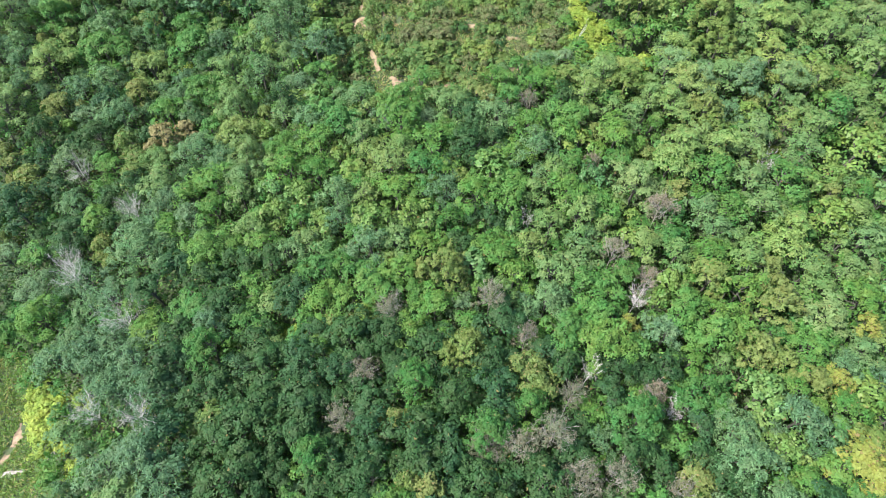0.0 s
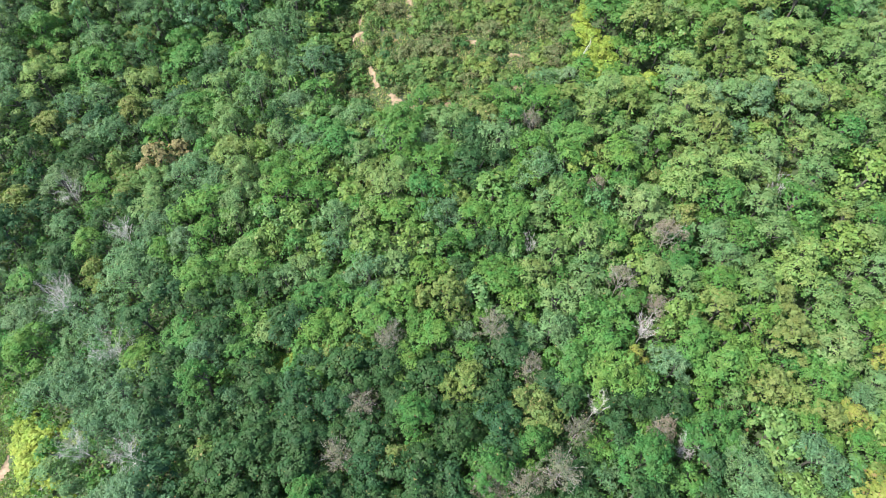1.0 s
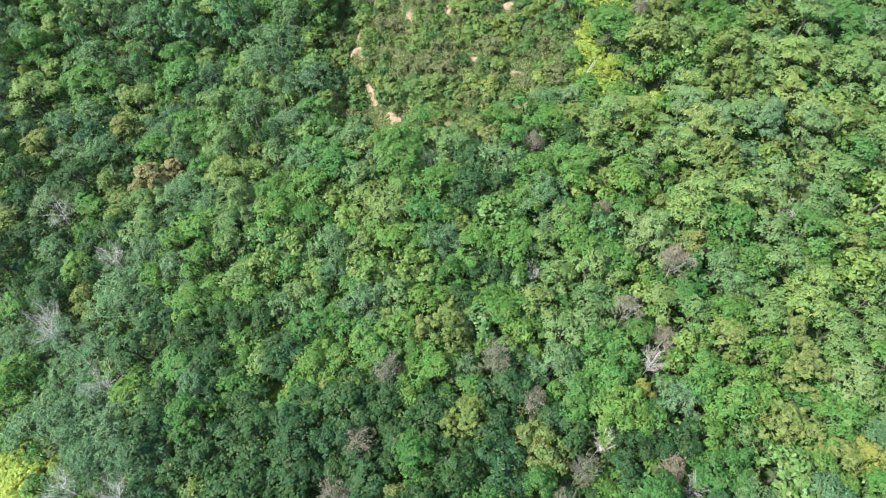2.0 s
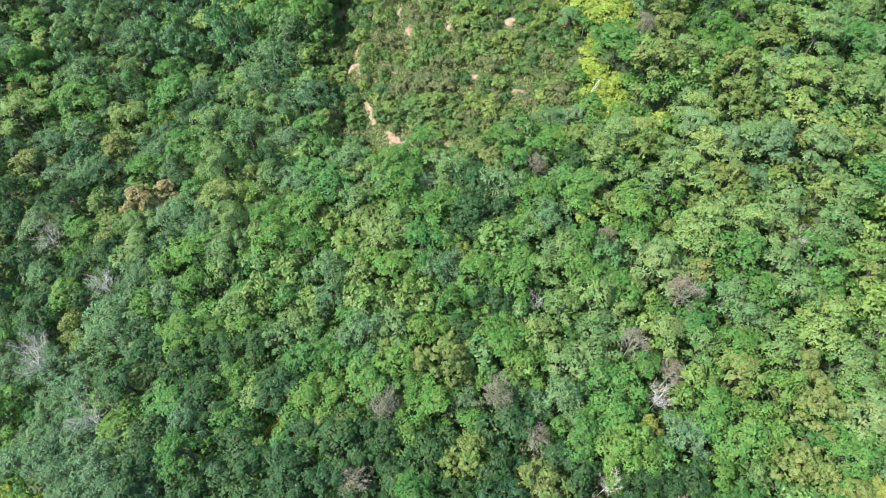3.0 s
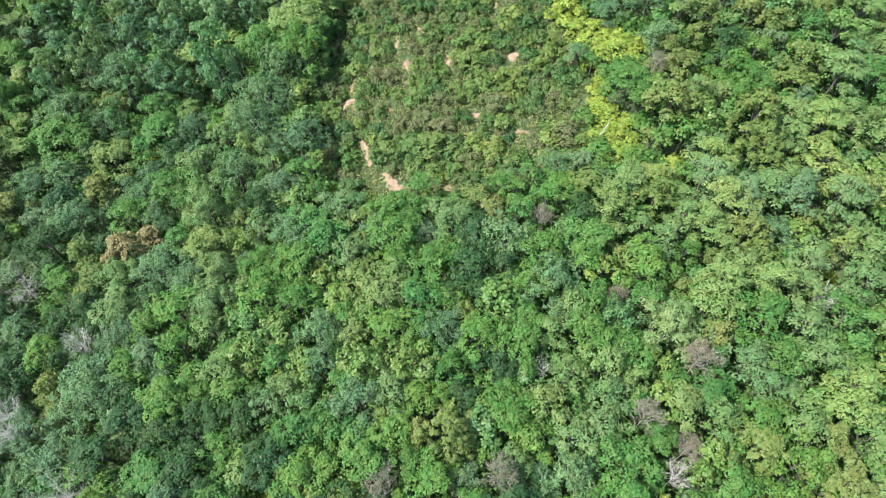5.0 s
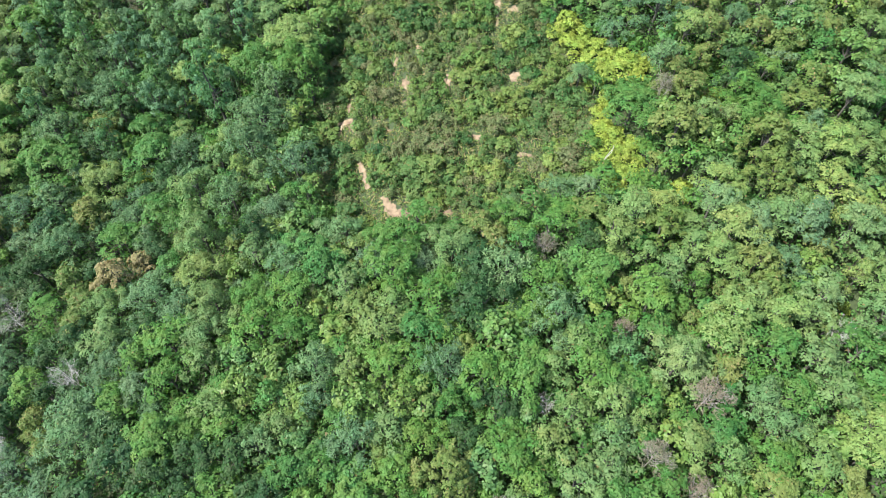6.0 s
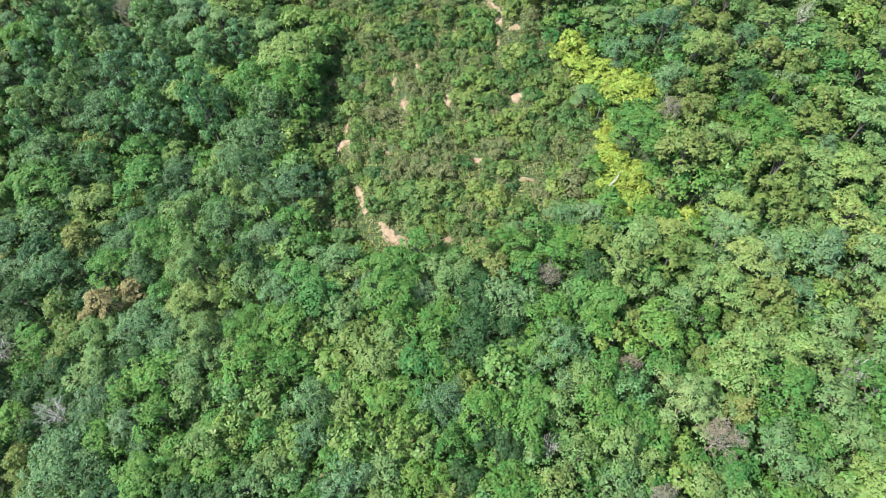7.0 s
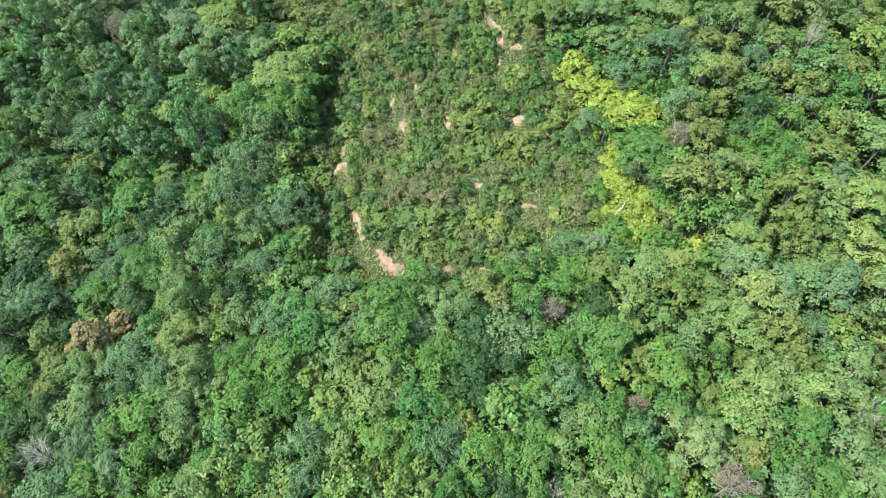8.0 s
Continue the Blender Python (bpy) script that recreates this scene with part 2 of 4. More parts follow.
def tube(verts, faces, pts, radii, sides=5):
    """A tapered tube along pts, added to verts and faces."""
    base = len(verts)
    pts = [Vector(p) for p in pts]
    for i, (p, rad) in enumerate(zip(pts, radii)):
        d = (pts[min(i + 1, len(pts) - 1)] - pts[max(i - 1, 0)]).normalized()
        u = d.cross(Vector((0.31, 0.9, 0.2))).normalized()
        w = d.cross(u)
        for s in range(sides):
            a = 2 * math.pi * s / sides
            verts.append(tuple(p + rad * (u * math.cos(a) + w * math.sin(a))))
    for i in range(len(pts) - 1):
        for s in range(sides):
            a, b = base + i * sides + s, base + i * sides + (s + 1) % sides
            faces.append((a, b, b + sides, a + sides))


def trunk_mesh(name, boughs, height, girth, r, material=BARK):
    """A trunk with limbs that reach into the boughs."""
    verts, faces = [], []
    lean = r.normal(size=2) * 0.06 * height
    fork = 0.5 * height
    tube(verts, faces, [(0, 0, -0.5), (lean[0] * 0.2, lean[1] * 0.2, fork * 0.5), (lean[0] * 0.5, lean[1] * 0.5, fork), (lean[0], lean[1], height * 0.8)],
         [girth * 1.35, girth, girth * 0.8, girth * 0.3], 6)
    for x, y, z, rad, flat in boughs[:4 if height < 5 else 9]:
        s = fork * r.uniform(0.75, 1.25)
        a = s / height
        tube(verts, faces, [(lean[0] * a, lean[1] * a, s), (x * 0.5, y * 0.5, s + (z - s) * 0.65), (x, y, z + rad * flat * 0.3)],
             [girth * 0.5, girth * 0.32, girth * 0.12], 4)
    return link_mesh(name, verts, faces, material, True)


def dome_boughs(R, height, depth, bough, flat, r, fill=1.0, uneven=0.2, lumpy=1.0):
    """Boughs spread over the upper side of an uneven crown about R wide and depth deep."""
    out = []
    p2, p3 = r.uniform(0, 6.28, 2)
    n = max(3, int(fill * 1.15 * (R / bough) ** 2))
    for i in range(n):
        f = math.sqrt((i + 0.4) / n)
        a = i * 2.39996 + r.normal() * 0.35
        wide = 1 + lumpy * (0.16 * math.sin(2 * a + p2) + 0.13 * math.sin(3 * a + p3))
        rr = max(0.0, R * wide * f - 0.55 * bough)
        size = bough * math.exp(r.normal() * 0.25 * lumpy)
        z = height - size * flat - depth * f * f * r.uniform(0.7, 1.3) - abs(r.normal()) * uneven * R
        out.append((rr * math.cos(a), rr * math.sin(a), z, size, flat))
    low = max(3, int(1.7 * R / bough))
    for i in range(low):  # a skirt of lower boughs
        a, rr = 6.28 * (i + r.uniform(-0.3, 0.3)) / low, R * r.uniform(0.75, 1.05)
        out.append((rr * math.cos(a), rr * math.sin(a), height - depth - r.uniform(0.12, 0.4) * height, bough * r.uniform(0.8, 1.2), flat))
    return out


def crown_plan(kind, R, r):
    """The boughs and leaves of a crown of that kind and radius; returns boughs, leaves, height."""
    if kind in ("broadleaf", "darkleaf", "paleleaf"):
        H = 4.6 + 0.9 * R
        boughs = dome_boughs(R, H, 0.5 * R, 0.5 + 0.14 * R, 0.7, r)
        spray, n = {"broadleaf": (0.4, 16), "darkleaf": (0.38, 16), "paleleaf": (0.42, 16)}[kind]
        return boughs, bough_leaves(boughs, spray, n, 0.26, 0.165, r), H
    if kind == "round":
        H = 6.0 + 1.15 * R
        boughs = dome_boughs(R, H, 0.8 * R, 0.62, 0.9, r, fill=1.25, uneven=0.03, lumpy=0.2)
        return boughs, bough_leaves(boughs, 0.28, 13, 0.2, 0.14, r, low=-0.3, ragged=0.07), H
    if kind in ("sapling", "bush"):
        H = 3.4 + R if kind == "sapling" else 1.1 + 1.35 * R
        boughs = dome_boughs(R, H, 0.5 * R, 0.55, 0.8, r)
        return boughs, bough_leaves(boughs, 0.42, 11, 0.33, 0.22, r, cover=1.2), H
    if kind == "bigleaf":
        H = 4.2 + 0.9 * R
        boughs = dome_boughs(R, H, 0.48 * R, 0.75, 0.65, r)
        return boughs, bough_leaves(boughs, 0.4, 8, 0.34, 0.22, r, cover=1.4, cup=0.5, broad=True), H
    if kind == "acacia":
        H = 4.6 + 0.85 * R
        boughs = dome_boughs(R, H, 0.6 * R, 0.55 + 0.12 * R, 0.75, r)
        return boughs, bough_leaves(boughs, 0.38, 18, 0.3, 0.11, r, cover=1.3, loose=0.4, ragged=0.18), H
    if kind == "tiered":
        H = 5.6 + 0.9 * R
        boughs = dome_boughs(R, H, 0.9 * R, 0.95, 0.26, r, fill=1.15, uneven=0.3)
        return boughs, bough_leaves(boughs, 0.42, 16, 0.3, 0.15, r, cover=1.35, up=1.2, low=-0.05, cup=0.45), H
    if kind in ("flowering", "amber", "rust"):
        H = 4.8 + R
        boughs = dome_boughs(R, H, 0.75 * R, 0.52, 0.95, r, fill=1.0)
        return boughs, bough_leaves(boughs, 0.28, 12, 0.24, 0.18, r, low=-0.3, ragged=0.08), H
    if kind == "olive":
        H = 4.2 + 0.9 * R
        boughs = dome_boughs(R, H, 0.65 * R, 0.65, 0.85, r)
        return boughs, bough_leaves(boughs, 0.34, 14, 0.29, 0.19, r, low=-0.2, loose=0.35), H
    if kind == "slender":
        H, boughs = 7.0 + R, []
        for i in range(int(8 * R)):
            f = i / (8 * R)
            a = i * 2.4
            rr = R * r.uniform(0.45, 0.8) * math.sin(math.pi * (0.16 + 0.78 * f))
            boughs.append((rr * math.cos(a), rr * math.sin(a), 2.6 + (H - 3.1) * f, r.uniform(0.5, 0.8), 0.75))
        return boughs, bough_leaves(boughs, 0.38, 13, 0.36, 0.2, r, up=0.5, low=-0.4, cup=0.55, loose=0.3), H
    if kind == "lime":
        H = 1.4 + 0.35 * R
        boughs = dome_boughs(R, H, 0.45 * R, 0.5, 0.6, r)
        return boughs, bough_leaves(boughs, 0.3, 12, 0.24, 0.18, r, cover=1.6), H
    H = 0.9 + 0.95 * R  # shrub
    boughs = dome_boughs(R, H, 0.6 * R, 0.5, 0.9, r)
    if kind == "dryshrub":
        return boughs, bough_leaves(boughs, 0.32, 13, 0.28, 0.13, r, loose=0.45, ragged=0.18), H
    return boughs, bough_leaves(boughs, 0.32, 12, 0.27, 0.19, r, low=-0.3), H


def part(name, mesh, parent, label=""):
    ob = new(name, mesh)
    ob.parent = parent
    return tagged(ob, label)


def branches(r, height, spread, n, twigs, girth, crook=0.25):
    """A leafless crown: limbs that fork into thinner crooked twigs."""
    verts, faces = [], []
    tube(verts, faces, [(0, 0, -0.5), (0.05, 0.04, height * 0.3), (0.1, -0.05, height * 0.75)], [girth * 1.5, girth * 1.1, girth * 0.6], 6)
    for i in range(n):
        a = i * 2.4 + r.normal() * 0.3
        z0 = height * r.uniform(0.32, 0.72)
        reach = spread * r.uniform(0.55, 1.0)
        p0 = np.array([0.08, -0.03, z0])
        p2 = np.array([reach * math.cos(a), reach * math.sin(a), height * r.uniform(0.7, 1.0)])
        p1 = (p0 + p2) / 2 + r.normal(size=3) * crook * spread * 0.4
        tube(verts, faces, [p0, p1, p2], [girth * 0.5, girth * 0.34, girth * 0.14], 4)
        for _ in range(twigs):
            f = r.uniform(0.35, 0.95)
            q0 = p0 * (1 - f) ** 2 + 2 * p1 * f * (1 - f) * 1.0 + p2 * f * f
            d = unit((p2 - p0) + r.normal(size=3) * spread * 0.9)
            q2 = q0 + d * spread * r.uniform(0.25, 0.5)
            q1 = (q0 + q2) / 2 + r.normal(size=3) * 0.06 * spread
            tube(verts, faces, [q0, q1, q2], [girth * 0.24, girth * 0.17, girth * 0.07], 3)
    return verts, faces


STOCK = {}


def stock(kind, size):
    """Three shapes of each kind and size, built once; a thing shares their meshes."""
    if (kind, size) in STOCK:
        return STOCK[kind, size]
    made = []
    for v in range(3 if size < 3 else 2):
        r = np.random.default_rng(100 * len(STOCK) + v)
        if kind in ("bare", "leafless"):
            made.append((link_mesh("branchwork", *branches(r, 7.3, size * 0.98, 22, 15, 0.032 if kind == "bare" else 0.024, 0.5), GREY_BARK, True), None))
        elif kind == "twiggy":
            wood = link_mesh("branchwork", *branches(r, 7.6, size, 18, 10, 0.042), TWIG_BARK, True)
            boughs = dome_boughs(size, 7.5, 0.9 * size, 0.5, 0.9, r, uneven=0.1)
            made.append((wood, leaves_mesh("dry_foliage", bough_leaves(boughs, 0.32, 16, 0.24, 0.07, r, up=0.2, low=-0.6, loose=1.0, ragged=0.2), M["dry"])))
        else:
            boughs, quads, H = crown_plan(kind, size, r)
            wood = trunk_mesh("trunk", boughs, H, 0.05 + 0.035 * size if kind not in LOW else 0.03, r)
            made.append((wood, leaves_mesh("crown", quads, M[kind])))
    STOCK[kind, size] = made
    return made


KINDS = {
    "broadleaf": ("broadleaf_tree", "tree", "round-crowned mid-green broadleaf tree in the close canopy", (1.4, 2.0, 3.2)),
    "darkleaf": ("dark_broadleaf_tree", "tree", "dark green broadleaf tree with a dense crown", (1.4, 2.0, 3.2)),
    "paleleaf": ("pale_broadleaf_tree", "tree", "pale yellow-green broadleaf tree in full sun", (1.4, 2.0, 3.2)),
    "sapling": ("sapling", "tree", "thin young tree filling a gap in the canopy", (1.0,)),
    "round": ("round_tree", "tree", "emerald green tree with a dense ball-shaped crown", (2.2,)),
    "bigleaf": ("bigleaf_tree", "tree", "bright green tree with large drooping leaves", (1.4, 2.4)),
    "acacia": ("feathery_tree", "tree", "grey-green feathery tree with a soft hazy crown", (2.0, 3.2)),
    "tiered": ("tiered_tree", "tree", "blue-green tree with flat layered sprays of leaves", (2.2, 3.2)),
    "flowering": ("flowering_tree", "tree", "tree with a clumpy cream and yellow-green flowering crown", (1.7, 3.0)),
    "amber": ("yellowing_tree", "tree", "small tree with amber yellow leaves", (1.4,)),
    "rust": ("rusty_tree", "tree", "tree with a fading tan and rust-brown crown", (1.5,)),
    "olive": ("browning_tree", "tree", "olive-brown tree with dry leaf tips", (1.7, 2.6)),
    "slender": ("slender_tree", "tree", "tall slender dark green tree with a narrow crown", (1.6, 2.4)),
    "lime": ("creeper_thicket", "thicket", "low lime-green creeper thicket in full sun", (1.4,)),
    "twiggy": ("dying_tree", "dead tree", "grey-brown dying tree, a ball of bare twigs", (1.7, 2.5)),
    "bare": ("dead_tree", "dead tree", "bleached leafless dead tree with crooked white branches", (1.6, 2.6)),
    "leafless": ("leafless_tree", "dead tree", "leafless tree with thin grey crooked branches", (1.6, 2.6)),
    "dryshrub": ("dry_shrub", "shrub", "brownish-grey half-dry shrub on the open spur", (0.9, 1.4)),
    "bush": ("bush", "shrub", "low leafy green bush in a gap between trees", (1.2,)),
    "shrub": ("shrub", "shrub", "small rough shrub among dry grass on the open spur", (0.9, 1.4)),
}
LOW = ("lime", "shrub", "dryshrub", "bush")
PLACED = []
COUNT = {}


def plant(kind, x, y, radius):
    """One tree or shrub of that crown radius, standing on the ground."""
    name, category, label, sizes = KINDS[kind]
    size = min(sizes, key=lambda s: abs(math.log(radius / s)))
    i = COUNT[kind] = COUNT.get(kind, 0) + 1
    shapes = stock(kind, size)
    wood, crown = shapes[i % len(shapes)]
    s = radius / size
    if kind not in LOW and kind not in ("twiggy", "bare", "leafless", "slender"):
        s *= 1.1
    if s > 1.12 and kind not in LOW:
        label = "broad " + label
    elif s < 0.85 and kind not in LOW:
        label = "young " + label
    tree = new(name)
    tree.empty_display_size = 0.5
    tall = s ** 0.5 * random.uniform(0.84, 1.12) * (0.66 if (12 < x < 25 and 62 < y < 100) and kind not in LOW else 1.0)
    if -32 < x < -15 and 64 < y < 92 and kind not in LOW:  # the tall stand beside the spur
        tall *= 1.28 if x < -21 else 1.0
    if kind in ("bare", "leafless", "slender"):  # these reach above their neighbours
        tall *= 1.15
    tree.matrix_basis = pose(x, y, gz(x, y), 0, 0, random.uniform(0, 360)) @ Matrix.Diagonal((s, s, tall, 1))
    tagged(tree, label, category, group=KINDS[kind][0].replace("_", " ") + "s of the hillside")
    part("branchwork" if crown is None or kind == "twiggy" else "trunk", wood, tree)
    if crown is not None:
        part("dry_foliage" if kind == "twiggy" else "crown", crown, tree)
    PLACED.append((x, y, radius, kind))


def grove(kind, places):
    for x, y, radius in places:
        plant(kind, x, y, radius * (0.92 if kind == "twiggy" else 1.0))


# ---- the trees that stand out, kind by kind: x, y, crown radius ----
grove("flowering", [(0.4, 36.3, 2.5), (2.2, 27.0, 2.6), (36.1, 31.3, 2.7), (29.6, 34.4, 1.9), (32.9, 26.3, 2.3), (35.4, 25.0, 1.5), (41.4, 16.8, 1.9), (37.8, 23.1, 1.6), (36.3, 35.6, 1.4), (35.6, 69.3, 3.1), (35.8, 65.3, 2.7), (26.5, 71.8, 2.2), (16.3, 63.2, 2.1), (23.6, 60.1, 2.0), (32.6, 55.6, 2.3), (33.2, 53.5, 1.8), (40.0, 58.0, 1.3), (19.1, 54.5, 1.0), (-25.1, 63.7, 1.1), (-49.1, 77.6, 1.1), (39.1, 49.8, 1.2)])
grove("lime", [(-47.6, 25.2, 1.7), (-47.7, 23.4, 1.6), (-45.7, 23.5, 1.9), (-46.7, 21.7, 1.7), (-44.8, 20.8, 1.9), (-44.9, 19.0, 1.4), (-42.0, 24.4, 1.2), (-41.7, 18.6, 1.0), (-39.0, 16.0, 1.3), (-39.8, 23.2, 1.0), (-17.6, 30.9, 1.3), (-33.1, 22.0, 0.9), (15.3, 89.4, 1.7), (16.8, 87.4, 2.0), (18.6, 85.2, 2.0), (20.1, 84.0, 1.5), (23.0, 83.8, 2.5), (24.2, 82.3, 1.6), (21.2, 85.0, 1.3), (19.2, 74.9, 1.6), (19.9, 72.4, 1.9), (21.6, 71.1, 1.7), (20.4, 69.1, 1.7), (22.5, 68.7, 1.4), (20.6, 79.7, 1.3), (19.2, 81.6, 1.3), (16.4, 90.5, 1.6)])
grove("lime", [(17.9, 88.7, 1.5), (19.7, 86.7, 1.5), (20.6, 82.5, 1.7), (25.0, 84.1, 1.5), (19.1, 77.3, 1.3), (19.9, 78.4, 1.3), (20.3, 74.0, 1.6), (22.4, 72.7, 1.4), (22.7, 70.3, 1.4), (20.5, 67.5, 1.4), (18.9, 71.3, 1.4), (32.7, 78.5, 1.8), (27.5, 66.6, 1.7), (-41.6, 77.9, 1.4), (46.6, 58.0, 0.9), (42.3, 52.9, 1.1), (44.1, 38.2, 1.3), (39.3, 35.6, 1.1)])
grove("twiggy", [(-8.5, 24.9, 1.8), (-10.5, 19.8, 1.9), (-5.8, 31.9, 1.8), (9.0, 28.4, 1.5), (13.2, 21.9, 1.6), (21.6, 22.2, 1.5), (4.7, 17.3, 2.3), (10.8, 17.7, 2.2), (12.9, 13.3, 2.3), (16.7, 13.7, 1.8), (23.1, 34.7, 1.6), (19.3, 37.4, 1.6), (22.3, 12.6, 1.5), (5.2, 32.5, 1.9), (25.2, 42.6, 1.9), (18.2, 49.6, 1.2), (10.9, 58.9, 1.4), (25.6, 76.9, 1.3), (-46.5, 105.4, 2.4), (7.5, 16.6, 1.8)])
grove("bare", [(21.4, 32.1, 1.5), (15.3, 24.2, 1.3)])
grove("leafless", [(-50.0, 54.7, 2.2), (-39.9, 47.0, 1.9), (-36.2, 31.2, 2.4), (-44.3, 37.2, 2.0), (-45.6, 39.5, 1.8), (23.1, 20.1, 1.3), (38.7, 48.2, 1.3), (44.1, 90.9, 1.1), (-7.1, 57.8, 1.0), (10.0, 42.4, 1.0), (-30.5, 19.5, 2.0), (-36.5, 20.5, 1.8)])
grove("amber", [(20.0, 29.3, 1.2), (39.7, 15.3, 2.0), (40.4, 13.5, 1.6), (45.6, 29.1, 1.2), (40.3, 23.1, 1.4)])
grove("rust", [(-41.0, 59.0, 1.2), (-39.4, 60.0, 1.7), (-37.2, 62.2, 1.5)])
grove("round", [(19.0, 18.9, 2.3), (-25.7, 27.3, 2.0), (-3.0, 23.2, 2.0), (4.6, 18.2, 2.0), (-12.8, 16.2, 1.7), (8.8, 20.6, 1.5)])
grove("acacia", [(-54.4, 69.9, 3.0), (-47.1, 64.9, 2.9), (-52.6, 57.2, 2.7), (-33.2, 75.1, 1.9), (-26.4, 69.3, 2.9), (-20.7, 67.3, 2.8), (-18.1, 59.1, 2.3), (-33.8, 57.2, 3.3), (-30.4, 55.2, 2.1), (-7.7, 59.2, 1.6), (-2.6, 58.6, 1.9), (6.7, 56.3, 2.4), (11.4, 51.2, 2.9), (-13.4, 47.5, 2.0), (0.3, 47.0, 1.9), (-13.1, 44.3, 1.6), (-32.3, 46.3, 1.8), (-37.4, 41.2, 3.5), (-43.9, 38.2, 2.3), (-38.2, 29.9, 2.1), (-40.5, 28.4, 2.1), (-8.5, 39.7, 2.2), (11.6, 32.6, 2.1), (9.5, 32.7, 1.5), (35.8, 56.2, 1.8), (23.6, 28.0, 2.2), (-44.5, 27.8, 2.2), (-42.4, 30.3, 2.6), (-34.2, 26.3, 3.2), (-30.9, 23.6, 2.9)])
grove("acacia", [(28.7, 18.0, 2.6), (29.1, 14.8, 2.5), (35.3, 19.0, 2.3), (-35.7, 23.1, 2.9), (-30.0, 16.3, 2.4), (-33.5, 15.1, 2.3), (-27.5, 13.3, 2.3), (-26.4, 31.0, 1.9), (-38.2, 26.0, 1.7), (-49.6, 37.0, 2.7), (-22.6, 85.0, 3.1), (-24.4, 81.1, 3.7), (-18.6, 73.7, 3.2), (-34.4, 78.0, 2.8), (-52.3, 81.2, 3.3), (-47.0, 88.6, 3.4), (26.6, 88.6, 3.1), (-25.2, 76.8, 3.1), (-39.4, 68.9, 2.7), (-36.1, 48.4, 2.6), (-38.0, 44.1, 2.5), (21.6, 87.5, 1.8), (36.4, 88.2, 1.8), (26.3, 81.5, 1.8), (40.9, 81.7, 1.9)])
grove("broadleaf", [(-40.4, 65.5, 2.2), (-35.3, 69.7, 3.2), (-32.4, 60.7, 1.4), (-20.5, 56.3, 2.6), (-16.2, 55.7, 2.2), (-19.8, 51.6, 2.5), (-16.3, 51.3, 2.1), (-29.9, 50.4, 2.5), (-32.9, 49.2, 2.2), (-15.5, 61.1, 2.3), (-13.7, 58.5, 2.1), (-3.6, 55.7, 2.1), (-0.3, 56.0, 1.5), (11.0, 55.1, 2.1), (-1.6, 53.3, 2.3), (8.4, 52.0, 2.6), (-2.8, 50.1, 2.1), (0.3, 49.9, 1.8), (8.7, 47.5, 2.2), (-5.8, 47.0, 2.3), (-2.6, 47.5, 1.9), (3.9, 45.9, 2.0), (8.0, 45.1, 2.1), (0.3, 43.5, 1.7), (21.2, 52.4, 2.3), (15.2, 53.6, 1.5), (16.0, 49.1, 2.0), (27.2, 48.7, 2.0), (32.3, 47.4, 2.3), (40.9, 46.7, 2.5)])
grove("broadleaf", [(15.1, 45.4, 2.2), (33.7, 43.2, 1.9), (41.6, 42.6, 2.4), (-45.4, 47.0, 1.8), (-35.2, 45.0, 2.1), (-29.0, 46.7, 2.0), (-28.8, 40.7, 2.9), (-25.9, 41.8, 1.7), (-22.0, 41.6, 2.0), (-14.2, 37.1, 1.9), (-28.7, 33.2, 2.2), (-22.7, 35.6, 1.7), (-13.7, 33.1, 1.8), (-33.8, 30.4, 2.1), (-13.6, 27.9, 1.3), (-4.9, 36.8, 1.9), (6.5, 37.6, 2.4), (5.5, 40.5, 2.1), (8.1, 35.8, 1.6), (-0.9, 32.3, 2.1), (-3.6, 33.9, 1.7), (-7.6, 34.0, 2.1), (-11.5, 33.6, 1.8), (-3.5, 29.3, 2.0), (26.3, 39.9, 1.8), (30.2, 37.1, 2.1), (17.7, 33.6, 2.5), (15.6, 34.1, 1.5), (20.7, 35.6, 1.3)])
grove("broadleaf", [(33.1, 33.3, 2.3), (26.2, 30.9, 2.0), (16.7, 30.5, 2.0), (29.8, 30.8, 2.0), (28.6, 27.9, 2.2), (26.3, 28.9, 1.6), (31.7, 28.3, 1.9), (-47.7, 32.6, 2.1), (38.2, 26.6, 2.7), (-25.6, 90.2, 3.2), (-19.3, 89.6, 3.5), (-37.9, 77.4, 3.4), (-52.7, 77.3, 3.7), (-40.5, 82.4, 2.2), (22.5, 76.2, 3.1), (34.7, 76.9, 2.6), (36.6, 74.2, 2.7), (16.2, 56.0, 2.5), (-5.5, 61.2, 2.8), (-5.4, 57.3, 2.3), (13.6, 63.0, 2.0), (8.5, 63.3, 1.7), (18.4, 44.1, 2.3)])
grove("broadleaf", [(-22.6, 31.4, 1.9)])
grove("broadleaf", [(16.6, 27.5, 3.0), (13.4, 28.6, 1.9)])
grove("bigleaf", [(-20.5, 65.0, 1.7), (-20.8, 48.4, 2.1), (13.7, 57.3, 1.9), (-11.8, 51.0, 1.8), (5.9, 49.5, 1.8), (-15.0, 43.9, 2.0), (-8.2, 43.5, 2.3), (-3.9, 43.9, 2.0), (17.0, 52.7, 1.5), (18.3, 47.3, 2.0), (20.8, 43.7, 1.9), (-20.9, 45.6, 2.1), (3.7, 37.2, 1.7), (24.0, 32.5, 1.1), (32.2, 21.4, 2.6), (33.3, 15.9, 2.0), (38.3, 17.5, 1.9), (43.2, 22.0, 2.3), (-31.0, 93.5, 2.9), (-21.0, 77.5, 2.4), (-36.1, 95.4, 1.8), (51.7, 92.9, 2.9), (46.7, 78.1, 2.3), (-18.3, 47.7, 2.3), (44.4, 86.4, 2.3), (41.2, 86.9, 2.3), (30.1, 70.9, 2.1)])
